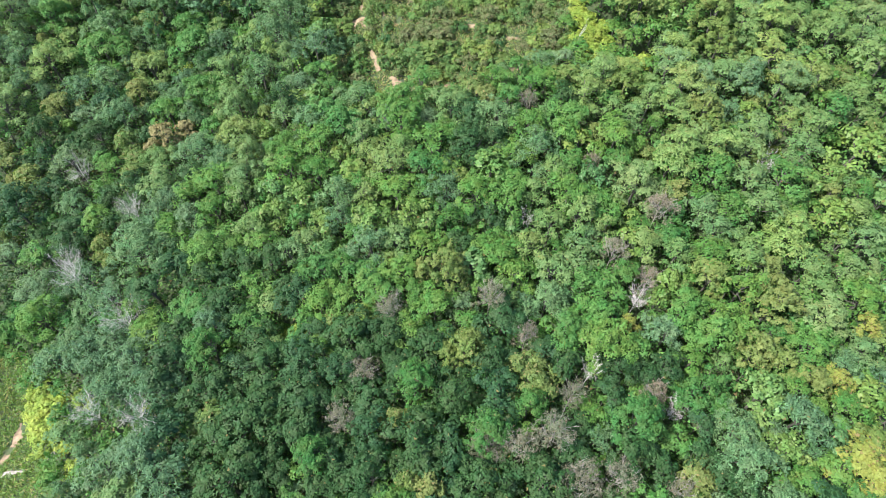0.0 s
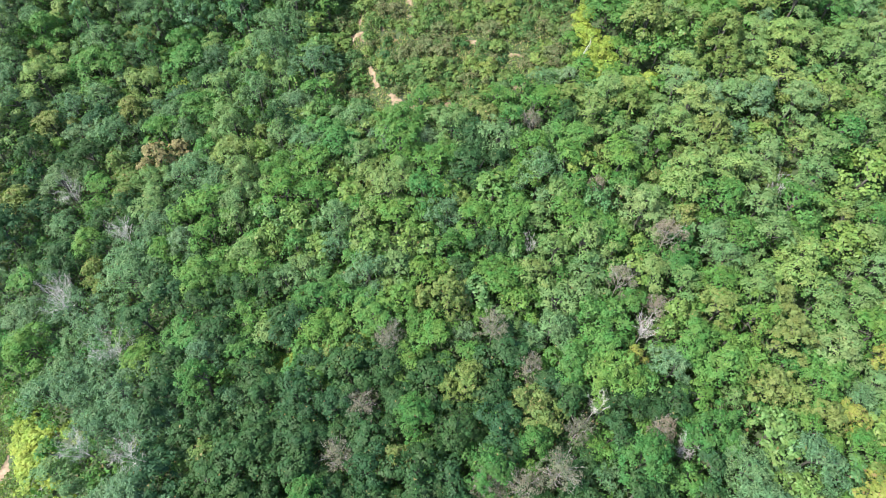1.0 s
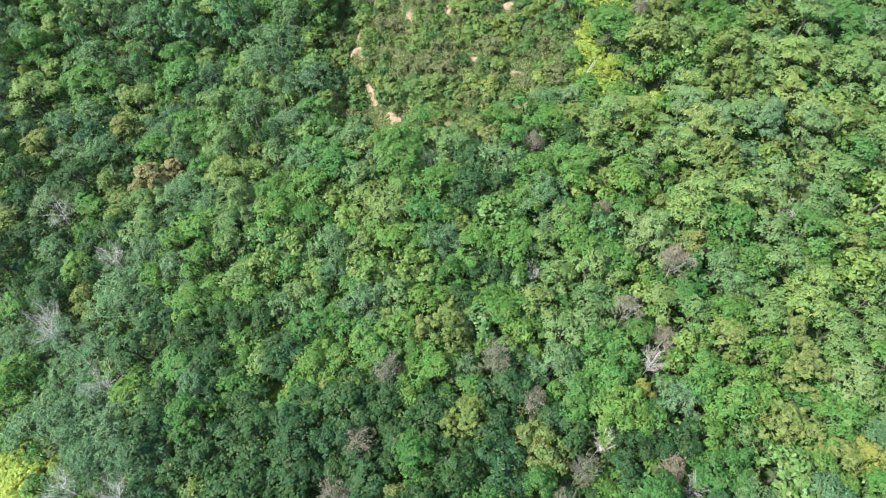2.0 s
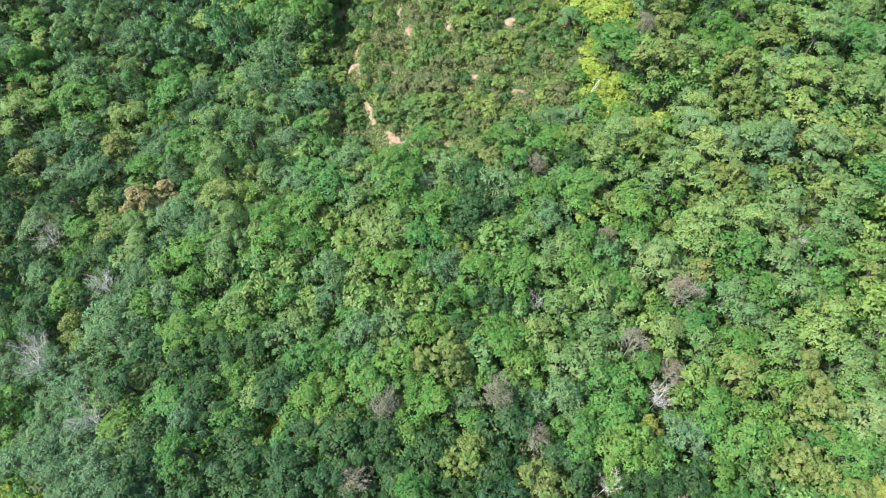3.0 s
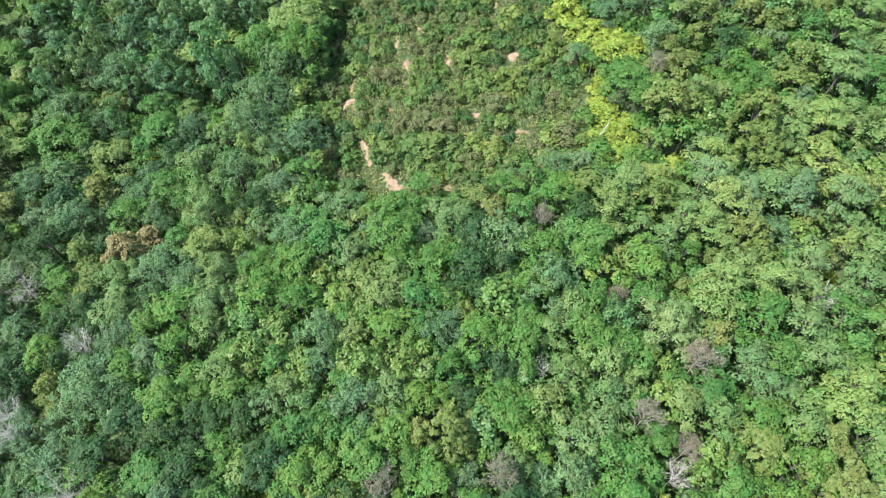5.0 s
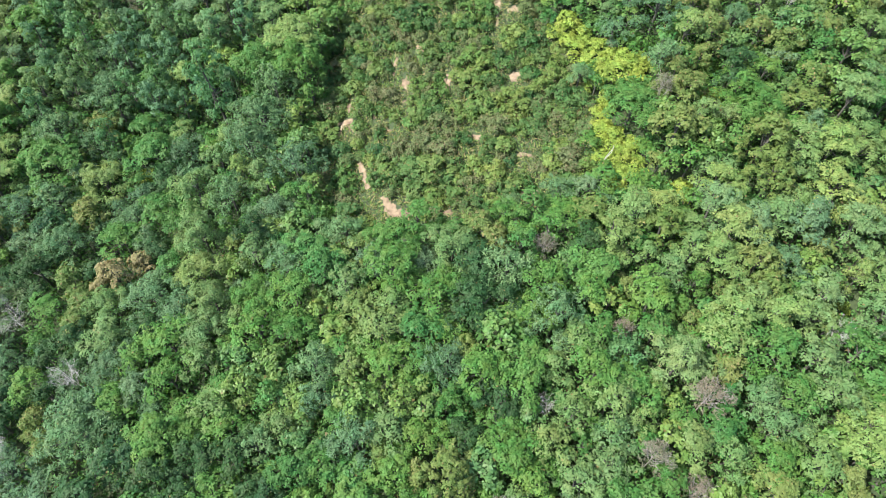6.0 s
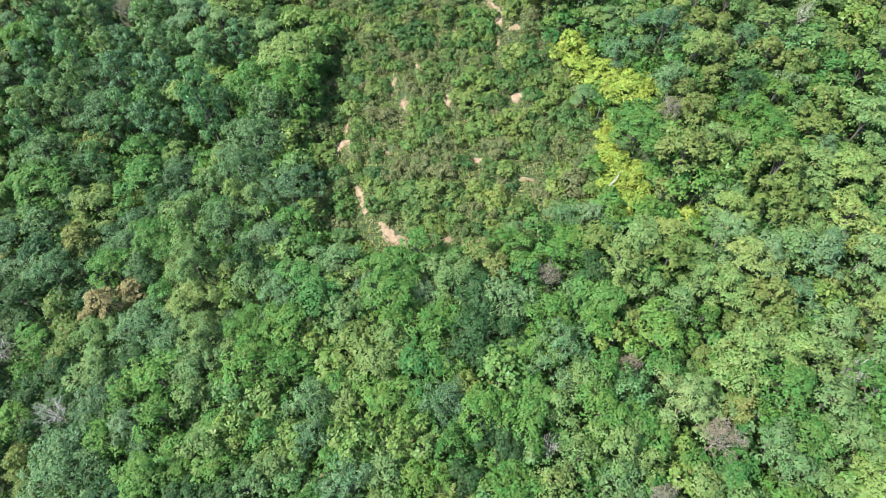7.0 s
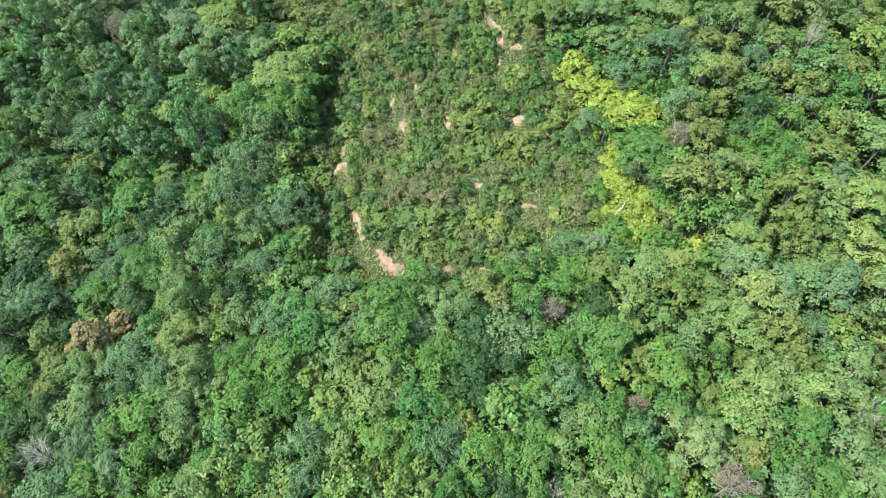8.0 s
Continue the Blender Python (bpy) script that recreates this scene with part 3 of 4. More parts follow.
grove("olive", [(-56.6, 66.6, 2.5), (-45.2, 60.3, 2.0), (-45.6, 69.6, 1.8), (5.6, 60.2, 1.8), (29.5, 52.9, 1.5), (25.3, 50.9, 1.4), (28.1, 45.8, 1.7), (-41.7, 40.2, 1.2), (-12.4, 31.1, 1.7), (-2.6, 36.9, 1.3), (27.0, 33.6, 1.5), (9.2, 23.9, 2.7), (-24.2, 20.3, 1.8), (-4.8, 19.8, 1.4), (24.2, 13.4, 1.9), (-1.3, 13.2, 1.6), (-3.5, 13.8, 1.5), (-47.6, 83.6, 2.3), (31.4, 89.3, 2.1), (28.2, 77.6, 2.6), (47.6, 87.6, 2.7), (43.6, 78.6, 2.0), (41.7, 83.8, 2.4), (-42.7, 57.3, 1.9), (38.6, 85.1, 1.9), (4.5, 62.1, 1.8), (-42.2, 54.1, 1.8)])
grove("olive", [(32.8, 85.5, 2.0), (28.0, 80.3, 1.8)])
grove("tiered", [(-17.5, 61.2, 1.6), (-37.7, 52.1, 2.2), (28.2, 57.0, 2.0), (32.9, 59.6, 2.1), (38.7, 60.3, 2.1), (43.0, 59.6, 2.1), (38.3, 52.4, 2.3), (45.9, 53.7, 1.8), (28.9, 50.0, 2.3), (33.1, 50.0, 2.3), (23.0, 46.0, 2.9), (39.8, 39.9, 2.1), (-35.7, 103.4, 3.6), (-30.8, 104.4, 3.6), (-24.6, 98.1, 3.1), (-21.0, 93.7, 3.5), (-31.6, 101.0, 2.8), (43.2, 68.9, 2.5), (42.5, 64.5, 2.5), (36.1, 61.1, 2.5), (30.3, 59.5, 2.3), (29.2, 62.3, 2.1), (40.5, 70.0, 2.3), (46.6, 74.9, 2.4), (24.0, 63.7, 2.0), (30.3, 65.2, 2.1)])
grove("paleleaf", [(-45.0, 74.5, 3.1), (-31.5, 70.8, 2.5), (-29.4, 64.4, 2.7), (-22.0, 61.2, 1.9), (-28.4, 59.6, 3.0), (-38.7, 56.2, 2.6), (-26.1, 55.4, 2.6), (-26.1, 52.1, 2.6), (-26.1, 48.7, 1.9), (-11.4, 63.1, 2.0), (-10.7, 56.3, 2.0), (-9.8, 61.0, 1.6), (1.0, 59.8, 2.8), (-9.3, 53.4, 2.1), (-5.4, 53.5, 1.9), (-6.6, 50.6, 2.4), (-9.6, 47.4, 1.7), (11.1, 46.2, 2.0), (13.6, 48.6, 2.1), (18.6, 59.6, 2.1), (26.1, 57.7, 1.8), (47.6, 60.5, 1.9), (23.4, 55.6, 1.5), (31.4, 52.4, 2.0), (37.1, 50.4, 2.2), (44.5, 51.0, 2.1), (36.0, 46.0, 2.4), (30.3, 42.7, 1.9), (37.0, 42.6, 2.2), (16.0, 42.5, 2.2)])
grove("paleleaf", [(-23.7, 43.6, 2.0), (-18.1, 39.6, 1.7), (-16.5, 41.4, 1.7), (-19.7, 33.4, 1.3), (-18.6, 28.4, 1.2), (-5.6, 40.8, 2.2), (10.0, 39.2, 1.9), (12.5, 35.7, 2.1), (16.8, 40.1, 1.9), (15.4, 36.8, 2.1), (23.3, 38.3, 1.6), (26.5, 37.6, 1.8), (34.0, 36.5, 2.3), (21.2, 92.8, 1.9), (35.2, 92.3, 1.9), (40.4, 90.4, 2.2)])
grove("darkleaf", [(-49.7, 61.3, 3.0), (-36.3, 74.5, 2.2), (-22.5, 64.1, 1.9), (-33.7, 52.3, 2.1), (-41.7, 52.1, 1.9), (3.2, 58.0, 2.9), (3.5, 53.1, 3.0), (6.6, 53.4, 1.7), (5.6, 43.3, 1.9), (15.5, 59.7, 1.5), (-48.3, 45.7, 2.1), (-47.9, 43.0, 2.1), (-34.2, 41.6, 1.5), (-28.7, 37.6, 1.9), (-20.3, 38.4, 1.6), (-34.2, 35.4, 2.5), (-25.3, 33.4, 2.1), (-16.7, 34.3, 1.9), (-30.2, 30.2, 1.5), (-20.9, 29.1, 1.8), (-13.9, 30.0, 1.5), (2.0, 40.0, 1.3), (-7.8, 29.4, 1.7), (-19.8, 19.3, 3.7), (-23.1, 18.2, 2.7), (-28.7, 18.5, 2.3), (-21.0, 13.8, 2.5), (-14.2, 21.2, 2.5), (-14.5, 18.4, 2.3), (-14.5, 25.8, 2.9)])
grove("darkleaf", [(-7.9, 22.0, 2.3), (3.6, 13.6, 2.2), (-25.9, 22.9, 2.1), (-29.7, 26.1, 2.5), (-10.1, 28.8, 2.5), (18.5, 24.5, 2.6), (18.2, 15.9, 2.2), (-1.5, 27.4, 2.4), (5.6, 22.3, 2.3), (-19.2, 26.1, 2.5), (-24.1, 23.9, 1.8), (-10.9, 16.0, 2.0), (-16.8, 14.4, 1.7), (4.9, 26.1, 1.5), (9.5, 13.4, 2.4), (0.9, 15.0, 1.7), (-16.3, 22.9, 1.5), (34.7, 79.9, 2.1)])
grove("darkleaf", [(-5.8, 28.7, 2.6), (6.5, 30.3, 2.5), (-2.8, 17.8, 2.5)])
grove("slender", [(-60.0, 104.7, 2.4), (-56.4, 104.1, 2.4), (-51.7, 102.3, 2.4), (-47.7, 97.8, 2.1), (-56.2, 99.1, 2.3), (-57.9, 94.9, 2.3), (-51.7, 95.7, 2.3), (-51.1, 105.6, 2.2), (-45.1, 92.6, 2.3), (-54.8, 90.8, 2.2), (-51.3, 87.8, 2.2), (-44.7, 98.0, 2.1), (-41.5, 93.4, 2.1), (-55.9, 87.3, 2.2), (-50.0, 91.4, 2.1), (-43.3, 87.4, 2.2), (-39.8, 89.0, 2.1), (-38.2, 92.4, 2.1), (-43.3, 102.7, 2.4), (-40.7, 97.8, 2.1), (-44.9, 84.8, 2.0), (-39.1, 84.8, 1.8), (-54.8, 83.2, 2.0), (-36.1, 85.4, 2.0), (-40.7, 106.5, 2.2), (-37.7, 98.6, 2.0), (-34.2, 97.4, 1.9), (-53.9, 107.6, 2.2), (-33.5, 87.8, 1.9), (-32.5, 96.3, 1.9)])

# ---- bare soil of the footpath and the worn patches on the spur ----
def soil_patch(name, label, x, y, rx, ry, turn, material, lift=0.05):
    """An uneven worn patch that follows the ground, slightly domed."""
    verts, faces = [(x, y, gz(x, y) + lift + 0.03)], []
    rings, sides = 4, 20
    ph = random.uniform(0, 6)
    for j in range(1, rings + 1):
        for i in range(sides):
            a = 2 * math.pi * i / sides
            wob = 1 + 0.22 * math.sin(3 * a + ph) + 0.16 * math.sin(5 * a + 2 * ph) + 0.1 * math.sin(9 * a + ph)
            u, v = rx * wob * j / rings * math.cos(a), ry * wob * j / rings * math.sin(a)
            px, py = x + u * math.cos(turn) - v * math.sin(turn), y + u * math.sin(turn) + v * math.cos(turn)
            verts.append((px, py, gz(px, py) + (lift if j < rings else -0.04)))
    for i in range(sides):
        faces.append((0, 1 + i, 1 + (i + 1) % sides))
    for j in range(rings - 1):
        for i in range(sides):
            a, b = 1 + j * sides + i, 1 + j * sides + (i + 1) % sides
            faces.append((a, a + sides, b + sides, b))
    ob = new(name, link_mesh(name, verts, faces, material, True))
    tagged(ob, label, "bare soil", kind="structure")
    short, long = min(rx, ry), max(rx, ry)
    ax, ay = (math.cos(turn), math.sin(turn)) if rx > ry else (-math.sin(turn), math.cos(turn))
    for f in (-1, -0.5, 0, 0.5, 1):
        WORN.append((x + ax * f * (long - short), y + ay * f * (long - short), short))


def trail(label, points):
    """A worn footpath through points (x, y, half width)."""
    verts, faces = [], []
    fine = []
    for (x0, y0, w0), (x1, y1, w1) in zip(points, points[1:]):
        for i in range(6):
            f = i / 6
            fine.append((x0 + (x1 - x0) * f + random.uniform(-0.07, 0.07), y0 + (y1 - y0) * f, (w0 + (w1 - w0) * f) * random.uniform(0.7, 1.3)))
    fine.append(points[-1])
    for i, (x, y, w) in enumerate(fine):
        x1, y1, _ = fine[min(i + 1, len(fine) - 1)]
        x0, y0, _ = fine[max(i - 1, 0)]
        d = math.hypot(x1 - x0, y1 - y0)
        nx, ny = (y1 - y0) / d, -(x1 - x0) / d
        for s, up in ((-1.25, -0.05), (-0.9, 0.05), (0, 0.04), (0.9, 0.05), (1.25, -0.05)):
            px, py = x + nx * w * s, y + ny * w * s
            verts.append((px, py, gz(px, py) + up))
        WORN.append((x, y, w))
    for i in range(len(fine) - 1):
        for j in range(4):
            a = i * 5 + j
            faces.append((a, a + 1, a + 6, a + 5))
    ob = new("dirt_path", link_mesh("dirt_path", verts, faces, SOIL, True))
    tagged(ob, label, "path", kind="structure")


WORN = []
PATH_LABEL = "narrow footpath of pale sandy soil between shrubs"
trail(PATH_LABEL, [(-11.0, 76.2, 0.15), (-10.8, 75.3, 0.35), (-10.5, 74.2, 0.4), (-10.0, 72.9, 0.38), (-9.5, 71.6, 0.22)])
trail(PATH_LABEL, [(-7.9, 70.2, 0.2), (-7.3, 69.5, 0.45), (-6.6, 68.4, 0.6), (-5.8, 67.5, 0.75), (-4.9, 66.9, 0.65), (-4.5, 66.5, 0.3)])
trail(PATH_LABEL, [(-13.0, 84.2, 0.15), (-13.1, 85.3, 0.3), (-12.9, 86.6, 0.12)])
trail(PATH_LABEL, [(-5.0, 85.8, 0.2), (-5.2, 87.0, 0.5), (-5.3, 88.2, 0.25)])
trail(PATH_LABEL, [(-7.0, 88.2, 0.15), (-6.7, 89.2, 0.3), (-6.4, 91.0, 0.15)])
trail(PATH_LABEL, [(7.3, 92.0, 0.15), (7.5, 94.6, 0.3), (7.5, 96.8, 0.5), (6.4, 98.6, 0.3), (5.3, 100.6, 0.15)])
trail(PATH_LABEL, [(22.2, 85.0, 0.2), (21.7, 86.6, 0.45), (21.4, 88.8, 0.3)])
SOIL_LABEL = "worn patch of bare sandy soil on the spur"
for sx, sy, ra, rb, turn in ((-13.4, 82.7, 1.25, 0.7, 0.25), (-14.2, 81.3, 0.45, 0.9, -0.2), (-12.4, 82.0, 0.45, 1.1, 0.1), (-3.1, 91.3, 0.75, 0.6, 0), (-2.9, 90.0, 0.45, 0.5, 0), (0.6, 85.4, 0.5, 1.3, 0.1),
                             (9.2, 84.4, 0.85, 0.65, 0), (9.9, 73.1, 1.2, 0.28, -0.2), (4.1, 76.7, 0.8, 0.4, -0.4), (4.2, 66.1, 1.3, 0.45, 0.1), (0.4, 66.7, 0.9, 0.4, 0), (9.6, 94.4, 0.9, 0.55, 0),
                             (-5.1, 83.9, 0.45, 0.5, 0), (-0.6, 99.5, 0.7, 0.5, 0), (23.3, 81.8, 0.6, 0.5, 0), (10.3, 68.2, 1.4, 0.5, -0.1), (-7.1, 80.4, 0.6, 0.75, 0.3), (-9.3, 82.2, 0.28, 1.0, 0), (-31.2, 102.6, 1.5, 0.8, 0)):
    soil_patch("soil_patch", SOIL_LABEL, sx, sy, ra, rb, turn, SOIL)
# the grassy corner in the valley
soil_patch("soil_patch", "reddish worn soil in a grassy clearing", -50.2, 20.2, 0.8, 2.6, -0.15, SOIL)
soil_patch("rock_slab", "pale flat rock slab in the grass", -48.4, 16.6, 1.7, 0.35, 0.1, STONE, 0.12)
soil_patch("rock_slab", "grey flat rock beside lime creepers", -43.9, 18.3, 0.8, 0.7, 0.4, STONE, 0.2)


# ---- the open spur and the grassy corner ----
SPUR = [(-14.2, 66.2), (-15.4, 72.7), (-17.3, 80.2), (-16.3, 90.9), (-15.1, 98.2), (-25.0, 105.3), (-30, 118), (12.9, 118), (12.9, 99.0), (13.5, 91.0), (18.5, 81.5), (18.4, 74.4), (17.2, 67.8), (11.0, 66.2), (4.8, 64.5), (-4.0, 64.3)]
CORNER = [(-75, 5), (-75, 30), (-55.8, 32.6), (-50.7, 29.8), (-48.5, 24), (-46, 18.9), (-42.6, 16.6), (-40, 13.5), (-38, 5)]


def inside(x, y, poly):
    hit = False
    for (x0, y0), (x1, y1) in zip(poly, poly[1:] + poly[:1]):
        if (y0 > y) != (y1 > y) and x < (x1 - x0) * (y - y0) / (y1 - y0) + x0:
            hit = not hit
    return hit


class Grid:
    """Finds what stands near a place."""

    def __init__(self, cell=4.0):
        self.cell, self.box = cell, {}

    def add(self, x, y, rad):
        self.box.setdefault((int(x // self.cell), int(y // self.cell)), []).append((x, y, rad))

    def clear(self, x, y, rad, share):
        i, j = int(x // self.cell), int(y // self.cell)
        for a in range(i - 2, i + 3):
            for b in range(j - 2, j + 3):
                for px, py, pr in self.box.get((a, b), ()):
                    if (px - x) ** 2 + (py - y) ** 2 < (share * (rad + pr)) ** 2:
                        return False
        return True


taken, thickets = Grid(), Grid()
for x, y, rad, kind in PLACED:
    taken.add(x, y, rad * (1.08 if kind in ("twiggy", "flowering", "amber", "round") else 1.0))

for x, y, w in WORN:  # no trees on the worn soil or close before it
    taken.add(x, y, w + 0.3)
    taken.add(x, y - 1.8, w + 0.3)
    taken.add(x, y - 3.4, w + 0.1)
    if y < 72:  # only low bushes before the foot of the path
        taken.add(x, y - 5.0, w + 0.5)
    if x < -9:  # the sun reaches the path over the low western edge
        taken.add(x - 2.2, y - 0.8, 1.7)
for x, y, rad, kind in PLACED:
    if kind == "lime":  # low thickets keep the ground before them open
        taken.add(x, y - 1.6, rad * 0.8)
        taken.add(x, y - 3.2, rad * 0.5)
        taken.add(x, y, rad * 1.3)
        thickets.add(x, y, rad)


GAPS = ((-43.6, 64.6, 2.0), (-44.5, 53.7, 1.9), (2.4, 34.7, 1.1), (-29.5, 61.0, 0.9))  # dark openings between crowns
for x, y, w in GAPS:
    taken.add(x, y, w)


def mixture(x, y):
    """Which kinds grow where: weights by the part of the hillside."""
    if x < -26 and y > 80:
        return (("slender", 3.4), ("acacia", 3), ("darkleaf", 0.4), ("broadleaf", 1.5), ("tiered", 2.2), ("olive", 0.4))
    if x < -24 and y < 20:
        return (("acacia", 6), ("paleleaf", 2), ("olive", 0.6))
    if x < -34 and 36 < y < 64:
        # extra dark-leaved trees: the valley's deep shade is partly put into leaf colour
        return (("darkleaf", 6), ("olive", 1.6), ("acacia", 2), ("broadleaf", 1))
    if x < -24 and y >= 64:
        return (("darkleaf", 1), ("broadleaf", 1.5), ("acacia", 4.5), ("tiered", 2.5), ("olive", 1.2), ("paleleaf", 1.5))
    if x < -36:
        return (("darkleaf", 3), ("broadleaf", 2), ("acacia", 5), ("olive", 1.2), ("paleleaf", 0.6))
    if x > 8 and y > 76:
        return (("paleleaf", 4), ("tiered", 2), ("broadleaf", 0.8), ("bigleaf", 2), ("flowering", 0.6), ("olive", 1.2), ("acacia", 0.8))
    if x > 20 and y > 46:
        return (("tiered", 4), ("broadleaf", 1.2), ("paleleaf", 3.5), ("bigleaf", 2), ("flowering", 0.5), ("olive", 0.6))
    if x < -20 and 40 <= y < 50:
        return (("darkleaf", 4), ("acacia", 3), ("broadleaf", 2.5))
    if y < 40 and x < -14:
        return (("acacia", 1.2), ("broadleaf", 1.5), ("darkleaf", 8), ("olive", 0.2))
    if y < 27:
        if 12 < x < 36 and y < 20:
            return (("darkleaf", 5), ("acacia", 3), ("broadleaf", 1))
        if 12 < x < 26:
            return (("darkleaf", 3), ("broadleaf", 4), ("acacia", 0.8))
        return (("darkleaf", 8), ("broadleaf", 0.6), ("acacia", 0.6), ("twiggy", 0.15)) if x < 26 else (("broadleaf", 4), ("acacia", 1), ("paleleaf", 1.4), ("bigleaf", 0.6))
    if x > 20:
        return (("broadleaf", 2.5), ("paleleaf", 4), ("bigleaf", 2), ("tiered", 1.5), ("flowering", 0.3))
    return (("broadleaf", 4), ("darkleaf", 1.4 if y < 58 else 0.0), ("paleleaf", 1.8), ("bigleaf", 2.4), ("acacia", 1.3), ("tiered", 1.2), ("olive", 0.15))


def in_sight(x, y):
    return 5 < y < 116 and abs(x + 2) < min(47 + 0.36 * (y - 12), 72)


def tall_wood(x, y):
    """The valley side and the far slope carry older, broader trees."""
    return x < -20 or (x > 24 and y > 50)


def fill_wood():
    for low, high, tries, share in ((2.5, 3.3, 2600, 0.86), (2.0, 2.7, 1500, 0.80), (1.4, 2.0, 7000, 0.72), (1.05, 1.4, 9000, 0.70), (0.85, 1.1, 9000, 0.72)):
        for _ in range(tries):
            x, y, rad = random.uniform(-76, 72), random.uniform(4, 118), random.uniform(low, high)
            if not in_sight(x, y) or inside(x + 1.4 * math.sin(y * 0.8) + 0.8 * math.sin(y * 2.1), y, SPUR) or inside(x, y, CORNER):
                continue
            if x < -8 and inside(x + 0.75 * rad, y, SPUR):  # crowns end at the spur's edge
                continue
            if -17.5 < x < -4 and 61 < y < 90 and (rad > 1.3 or x > -14):  # the path's side stays open
                continue
            old = tall_wood(x, y)
            if low > 2.4 and not old:
                continue
            if not taken.clear(x, y, rad, share * (1.25 if x < -34 and 36 < y < 64 else 1.12 if old and low < 2 else 1.0)):
                continue
            names, weights = zip(*mixture(x, y))
            plant("sapling" if high < 1.2 else random.choices(names, weights)[0], x, y, rad)
            taken.add(x, y, rad)


fill_wood()


def in_valley(x, y):
    return x < -34 + 2 * math.sin(y * 0.4) and 34 < y < 68


def fill_gaps():
    """Low bushes wherever the floor would lie open between the trees."""
    near, n = Grid(), 0
    for x, y, rad, kind in PLACED:
        near.add(x, y, rad * (0.8 if kind == "twiggy" else 1.0))
    for x, y, w in WORN:
        near.add(x, y - 0.5, w + 0.5)
    for x, y, w in GAPS:
        near.add(x, y, w * 1.2)
    for i in range(44000):
        x, y, rad = random.uniform(-70, 66), random.uniform(6, 114), random.uniform(0.8, 1.4)
        if i < 4000:  # the strip beside the creepers first
            x, y = random.uniform(9, 34), random.uniform(62, 108)
        if n < 560 and in_sight(x, y) and not in_valley(x, y) and not inside(x, y, SPUR) and not inside(x, y, CORNER) and near.clear(x, y, rad, 0.62 if i < 4000 else 0.78):
            plant("sapling" if n % 2 else "bush", x, y, rad)
            near.add(x, y, rad)
            n += 1


fill_gaps()


def fill_shrubs():
    bushes = Grid(2.0)
    for x, y, w in WORN:  # nothing tall grows on or just before the worn soil
        bushes.add(x, y, w * 1.4)
        bushes.add(x, y - 1.2, w * 1.2 + 0.2)
        bushes.add(x, y - 2.4, w + 0.15)
        if y < 72:  # the foot of the path lies open
            bushes.add(x, y - 2.0, 0.9)
            bushes.add(x, y - 3.4, 0.9)
    trees = Grid()
    for x, y, rad, kind in PLACED:
        trees.add(x, y, rad * (0.6 if kind == "lime" else 0.9))
    n = 0
    for _ in range(16000):
        x, y, rad = random.uniform(-30, 22), random.uniform(63, 116), random.choice((0.7, 0.9, 1.1, 1.3, 1.5, 1.8, 2.0))
        if n >= 590 or not (inside(x, y, SPUR) or inside(x + 2.6, y, SPUR)) or not trees.clear(x, y, rad * 0.6, 0.7) or not bushes.clear(x, y, rad, 0.64):
            continue
        row = math.sin(2 * math.pi * (y + 0.022 * (x + 4) ** 2) / 4.2)  # old terraces
        if row < -0.35 and (rad > 0.9 or random.random() < 0.8):
            continue
        plant("shrub" if random.random() < 0.74 else "dryshrub", x, y, rad)
        bushes.add(x, y, rad)
        n += 1


fill_shrubs()


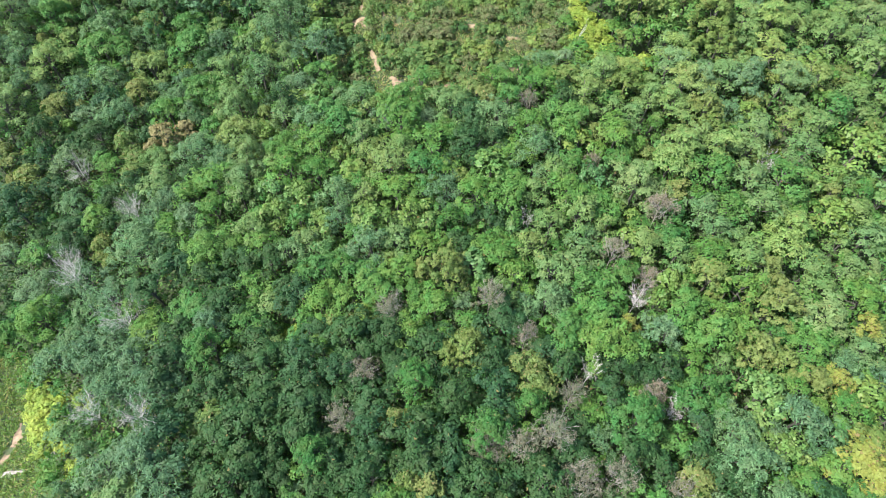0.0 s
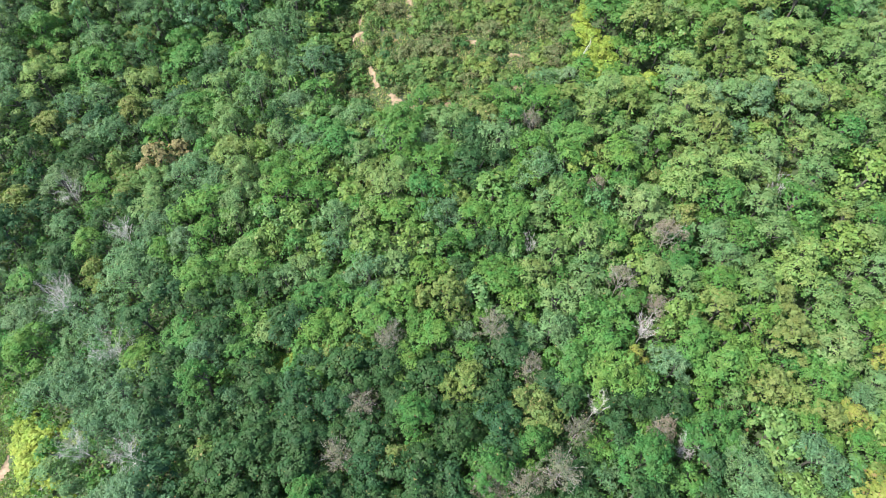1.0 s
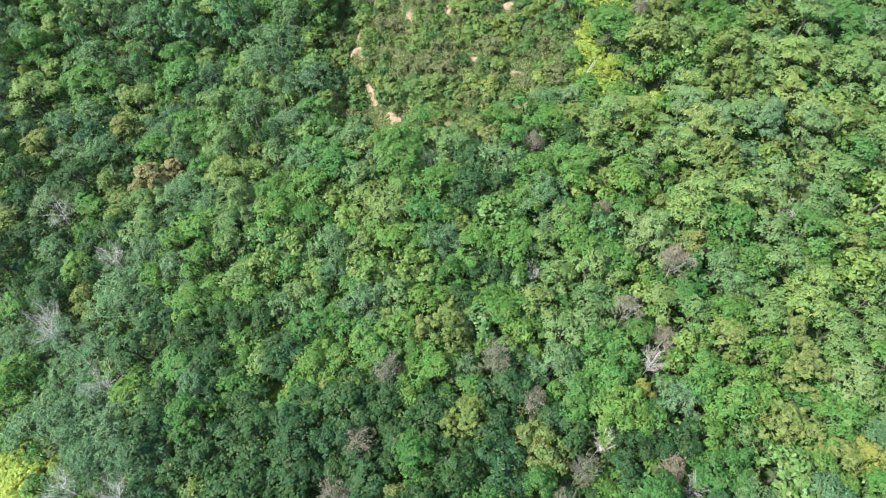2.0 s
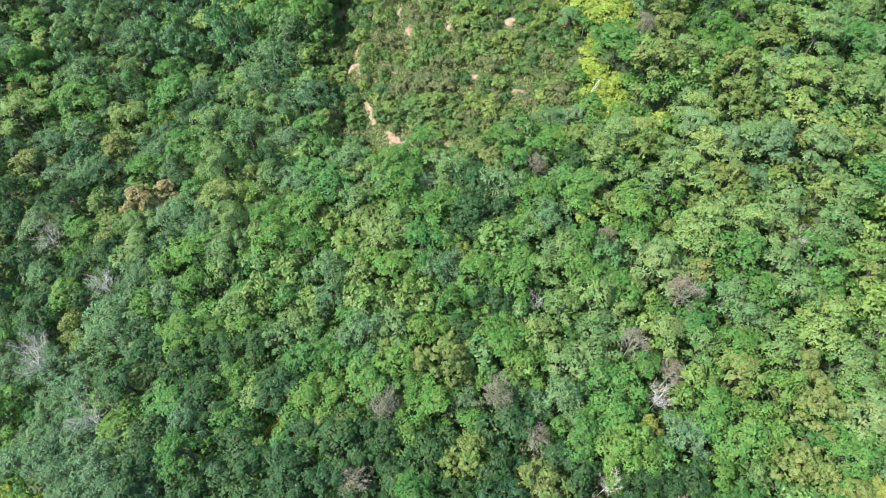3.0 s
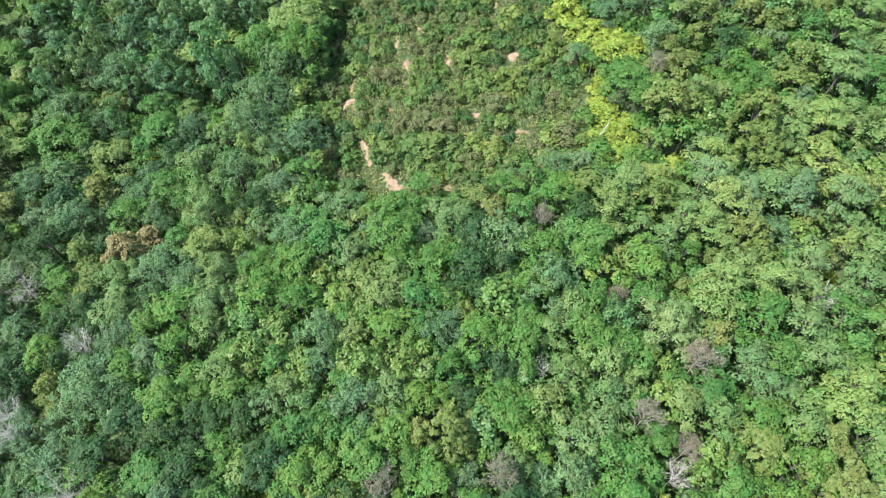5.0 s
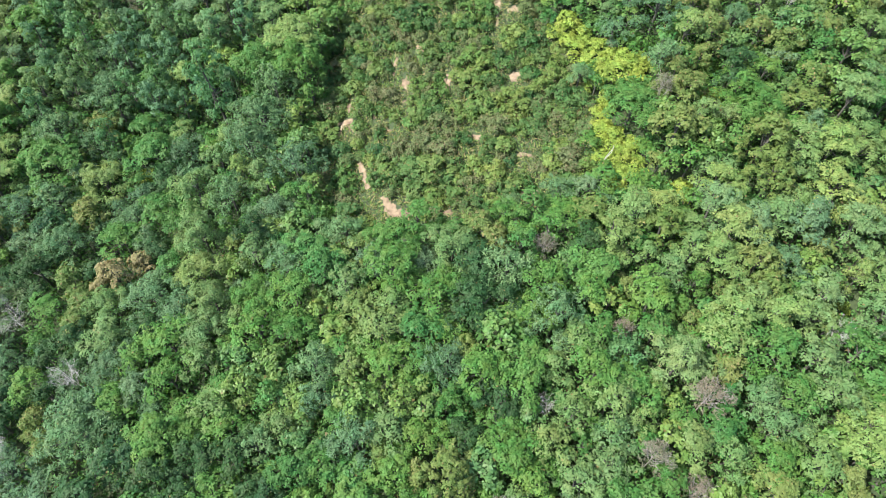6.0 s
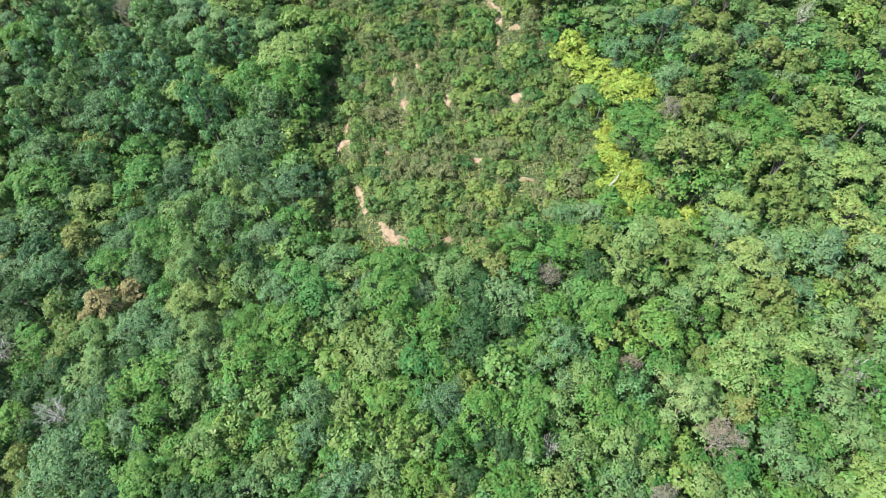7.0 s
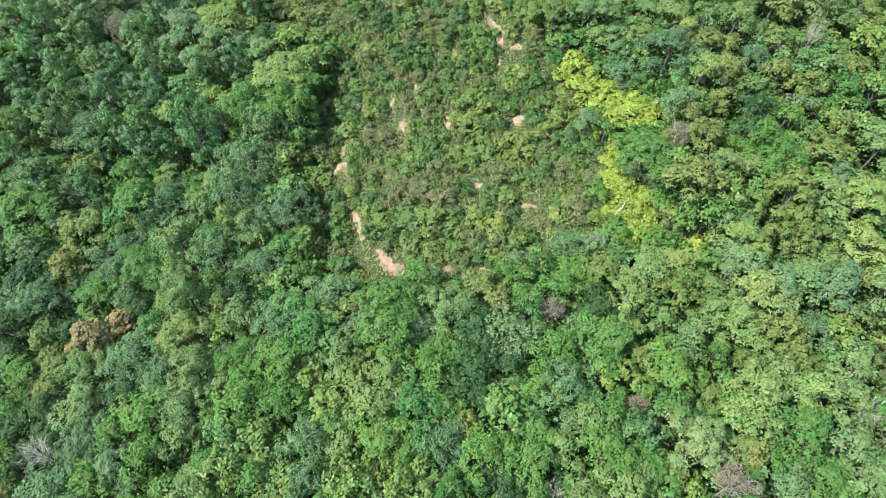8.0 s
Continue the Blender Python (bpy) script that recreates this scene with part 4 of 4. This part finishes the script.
# ---- low growth that nobody could count ----
def scatter_leaves(name, label, category, n, box, keep, height, length, width, material, up, seed):
    r = np.random.default_rng(seed)
    p = np.stack([r.uniform(box[0], box[1], n), r.uniform(box[2], box[3], n), np.zeros(n)], 1)
    p = p[[keep(a, b) for a, b, _ in p]]
    p[:, 2] = ground_z(p[:, 0], p[:, 1]) + r.uniform(0.02, 1, len(p)) * height
    nor = unit(r.normal(size=p.shape) * 0.7 + np.array([0, 0, up]))
    ob = new(name, leaves_mesh(name, leaves_at(p, nor, r.normal(size=p.shape) + np.array([0, 0, 0.8 if up < 0.5 else 0]), length, width, r), material))
    tagged(ob, label, category, kind="stuff")


def off_path(x, y):
    return all((x - a) ** 2 + (y - b) ** 2 > (w * 0.8) ** 2 for a, b, w in WORN)


scatter_leaves("undergrowth", "dense low green undergrowth beneath the trees", "undergrowth", 210000, (-76, 72, 4, 118),
               lambda x, y: in_sight(x, y) and not inside(x, y, SPUR) and not inside(x, y, CORNER) and thickets.clear(x, y, 0.2, 1.0), 3.4, 0.46, 0.34, M["undergrowth"], 0.9, 3)
scatter_leaves("spur_grass", "rough green and straw-coloured grass on the open spur", "grass", 110000, (-30, 20, 63, 116),
               lambda x, y: inside(x, y, SPUR) and off_path(x, y), 0.6, 0.6, 0.09, M["grass"], 0.25, 4)
scatter_leaves("valley_grass", "rough yellowish grass in the valley corner", "grass", 60000, (-70, -38, 5, 33),
               lambda x, y: inside(x, y, CORNER) and off_path(x, y), 0.5, 0.55, 0.11, M["valley_grass"], 0.25, 5)


# ---- the leaning dead stem at the edge of the spur ----
def dead_stem(x, y):
    verts, faces = [], []
    tube(verts, faces, [(0, 0, -0.3), (0.1, 0.1, 1.6), (0.05, 0.3, 3.0), (0.45, 0.2, 4.8)], [0.06, 0.05, 0.04, 0.02], 7)
    tube(verts, faces, [(0.1, 0.25, 2.8), (0.6, 0.5, 3.7), (0.8, 0.9, 4.3)], [0.032, 0.026, 0.014], 5)
    tube(verts, faces, [(0.42, 0.2, 4.7), (0.2, 0.0, 5.3), (0.35, -0.3, 5.9)], [0.026, 0.02, 0.01], 5)
    ob = new("dead_tree", link_mesh("dead_tree", verts, faces, GREY_BARK, True))
    ob.matrix_basis = pose(x, y, gz(x, y), 0, 5, 0)
    tagged(ob, "thin bleached dead stem leaning out of lime creepers", "dead tree")


dead_stem(18.4, 69.4)
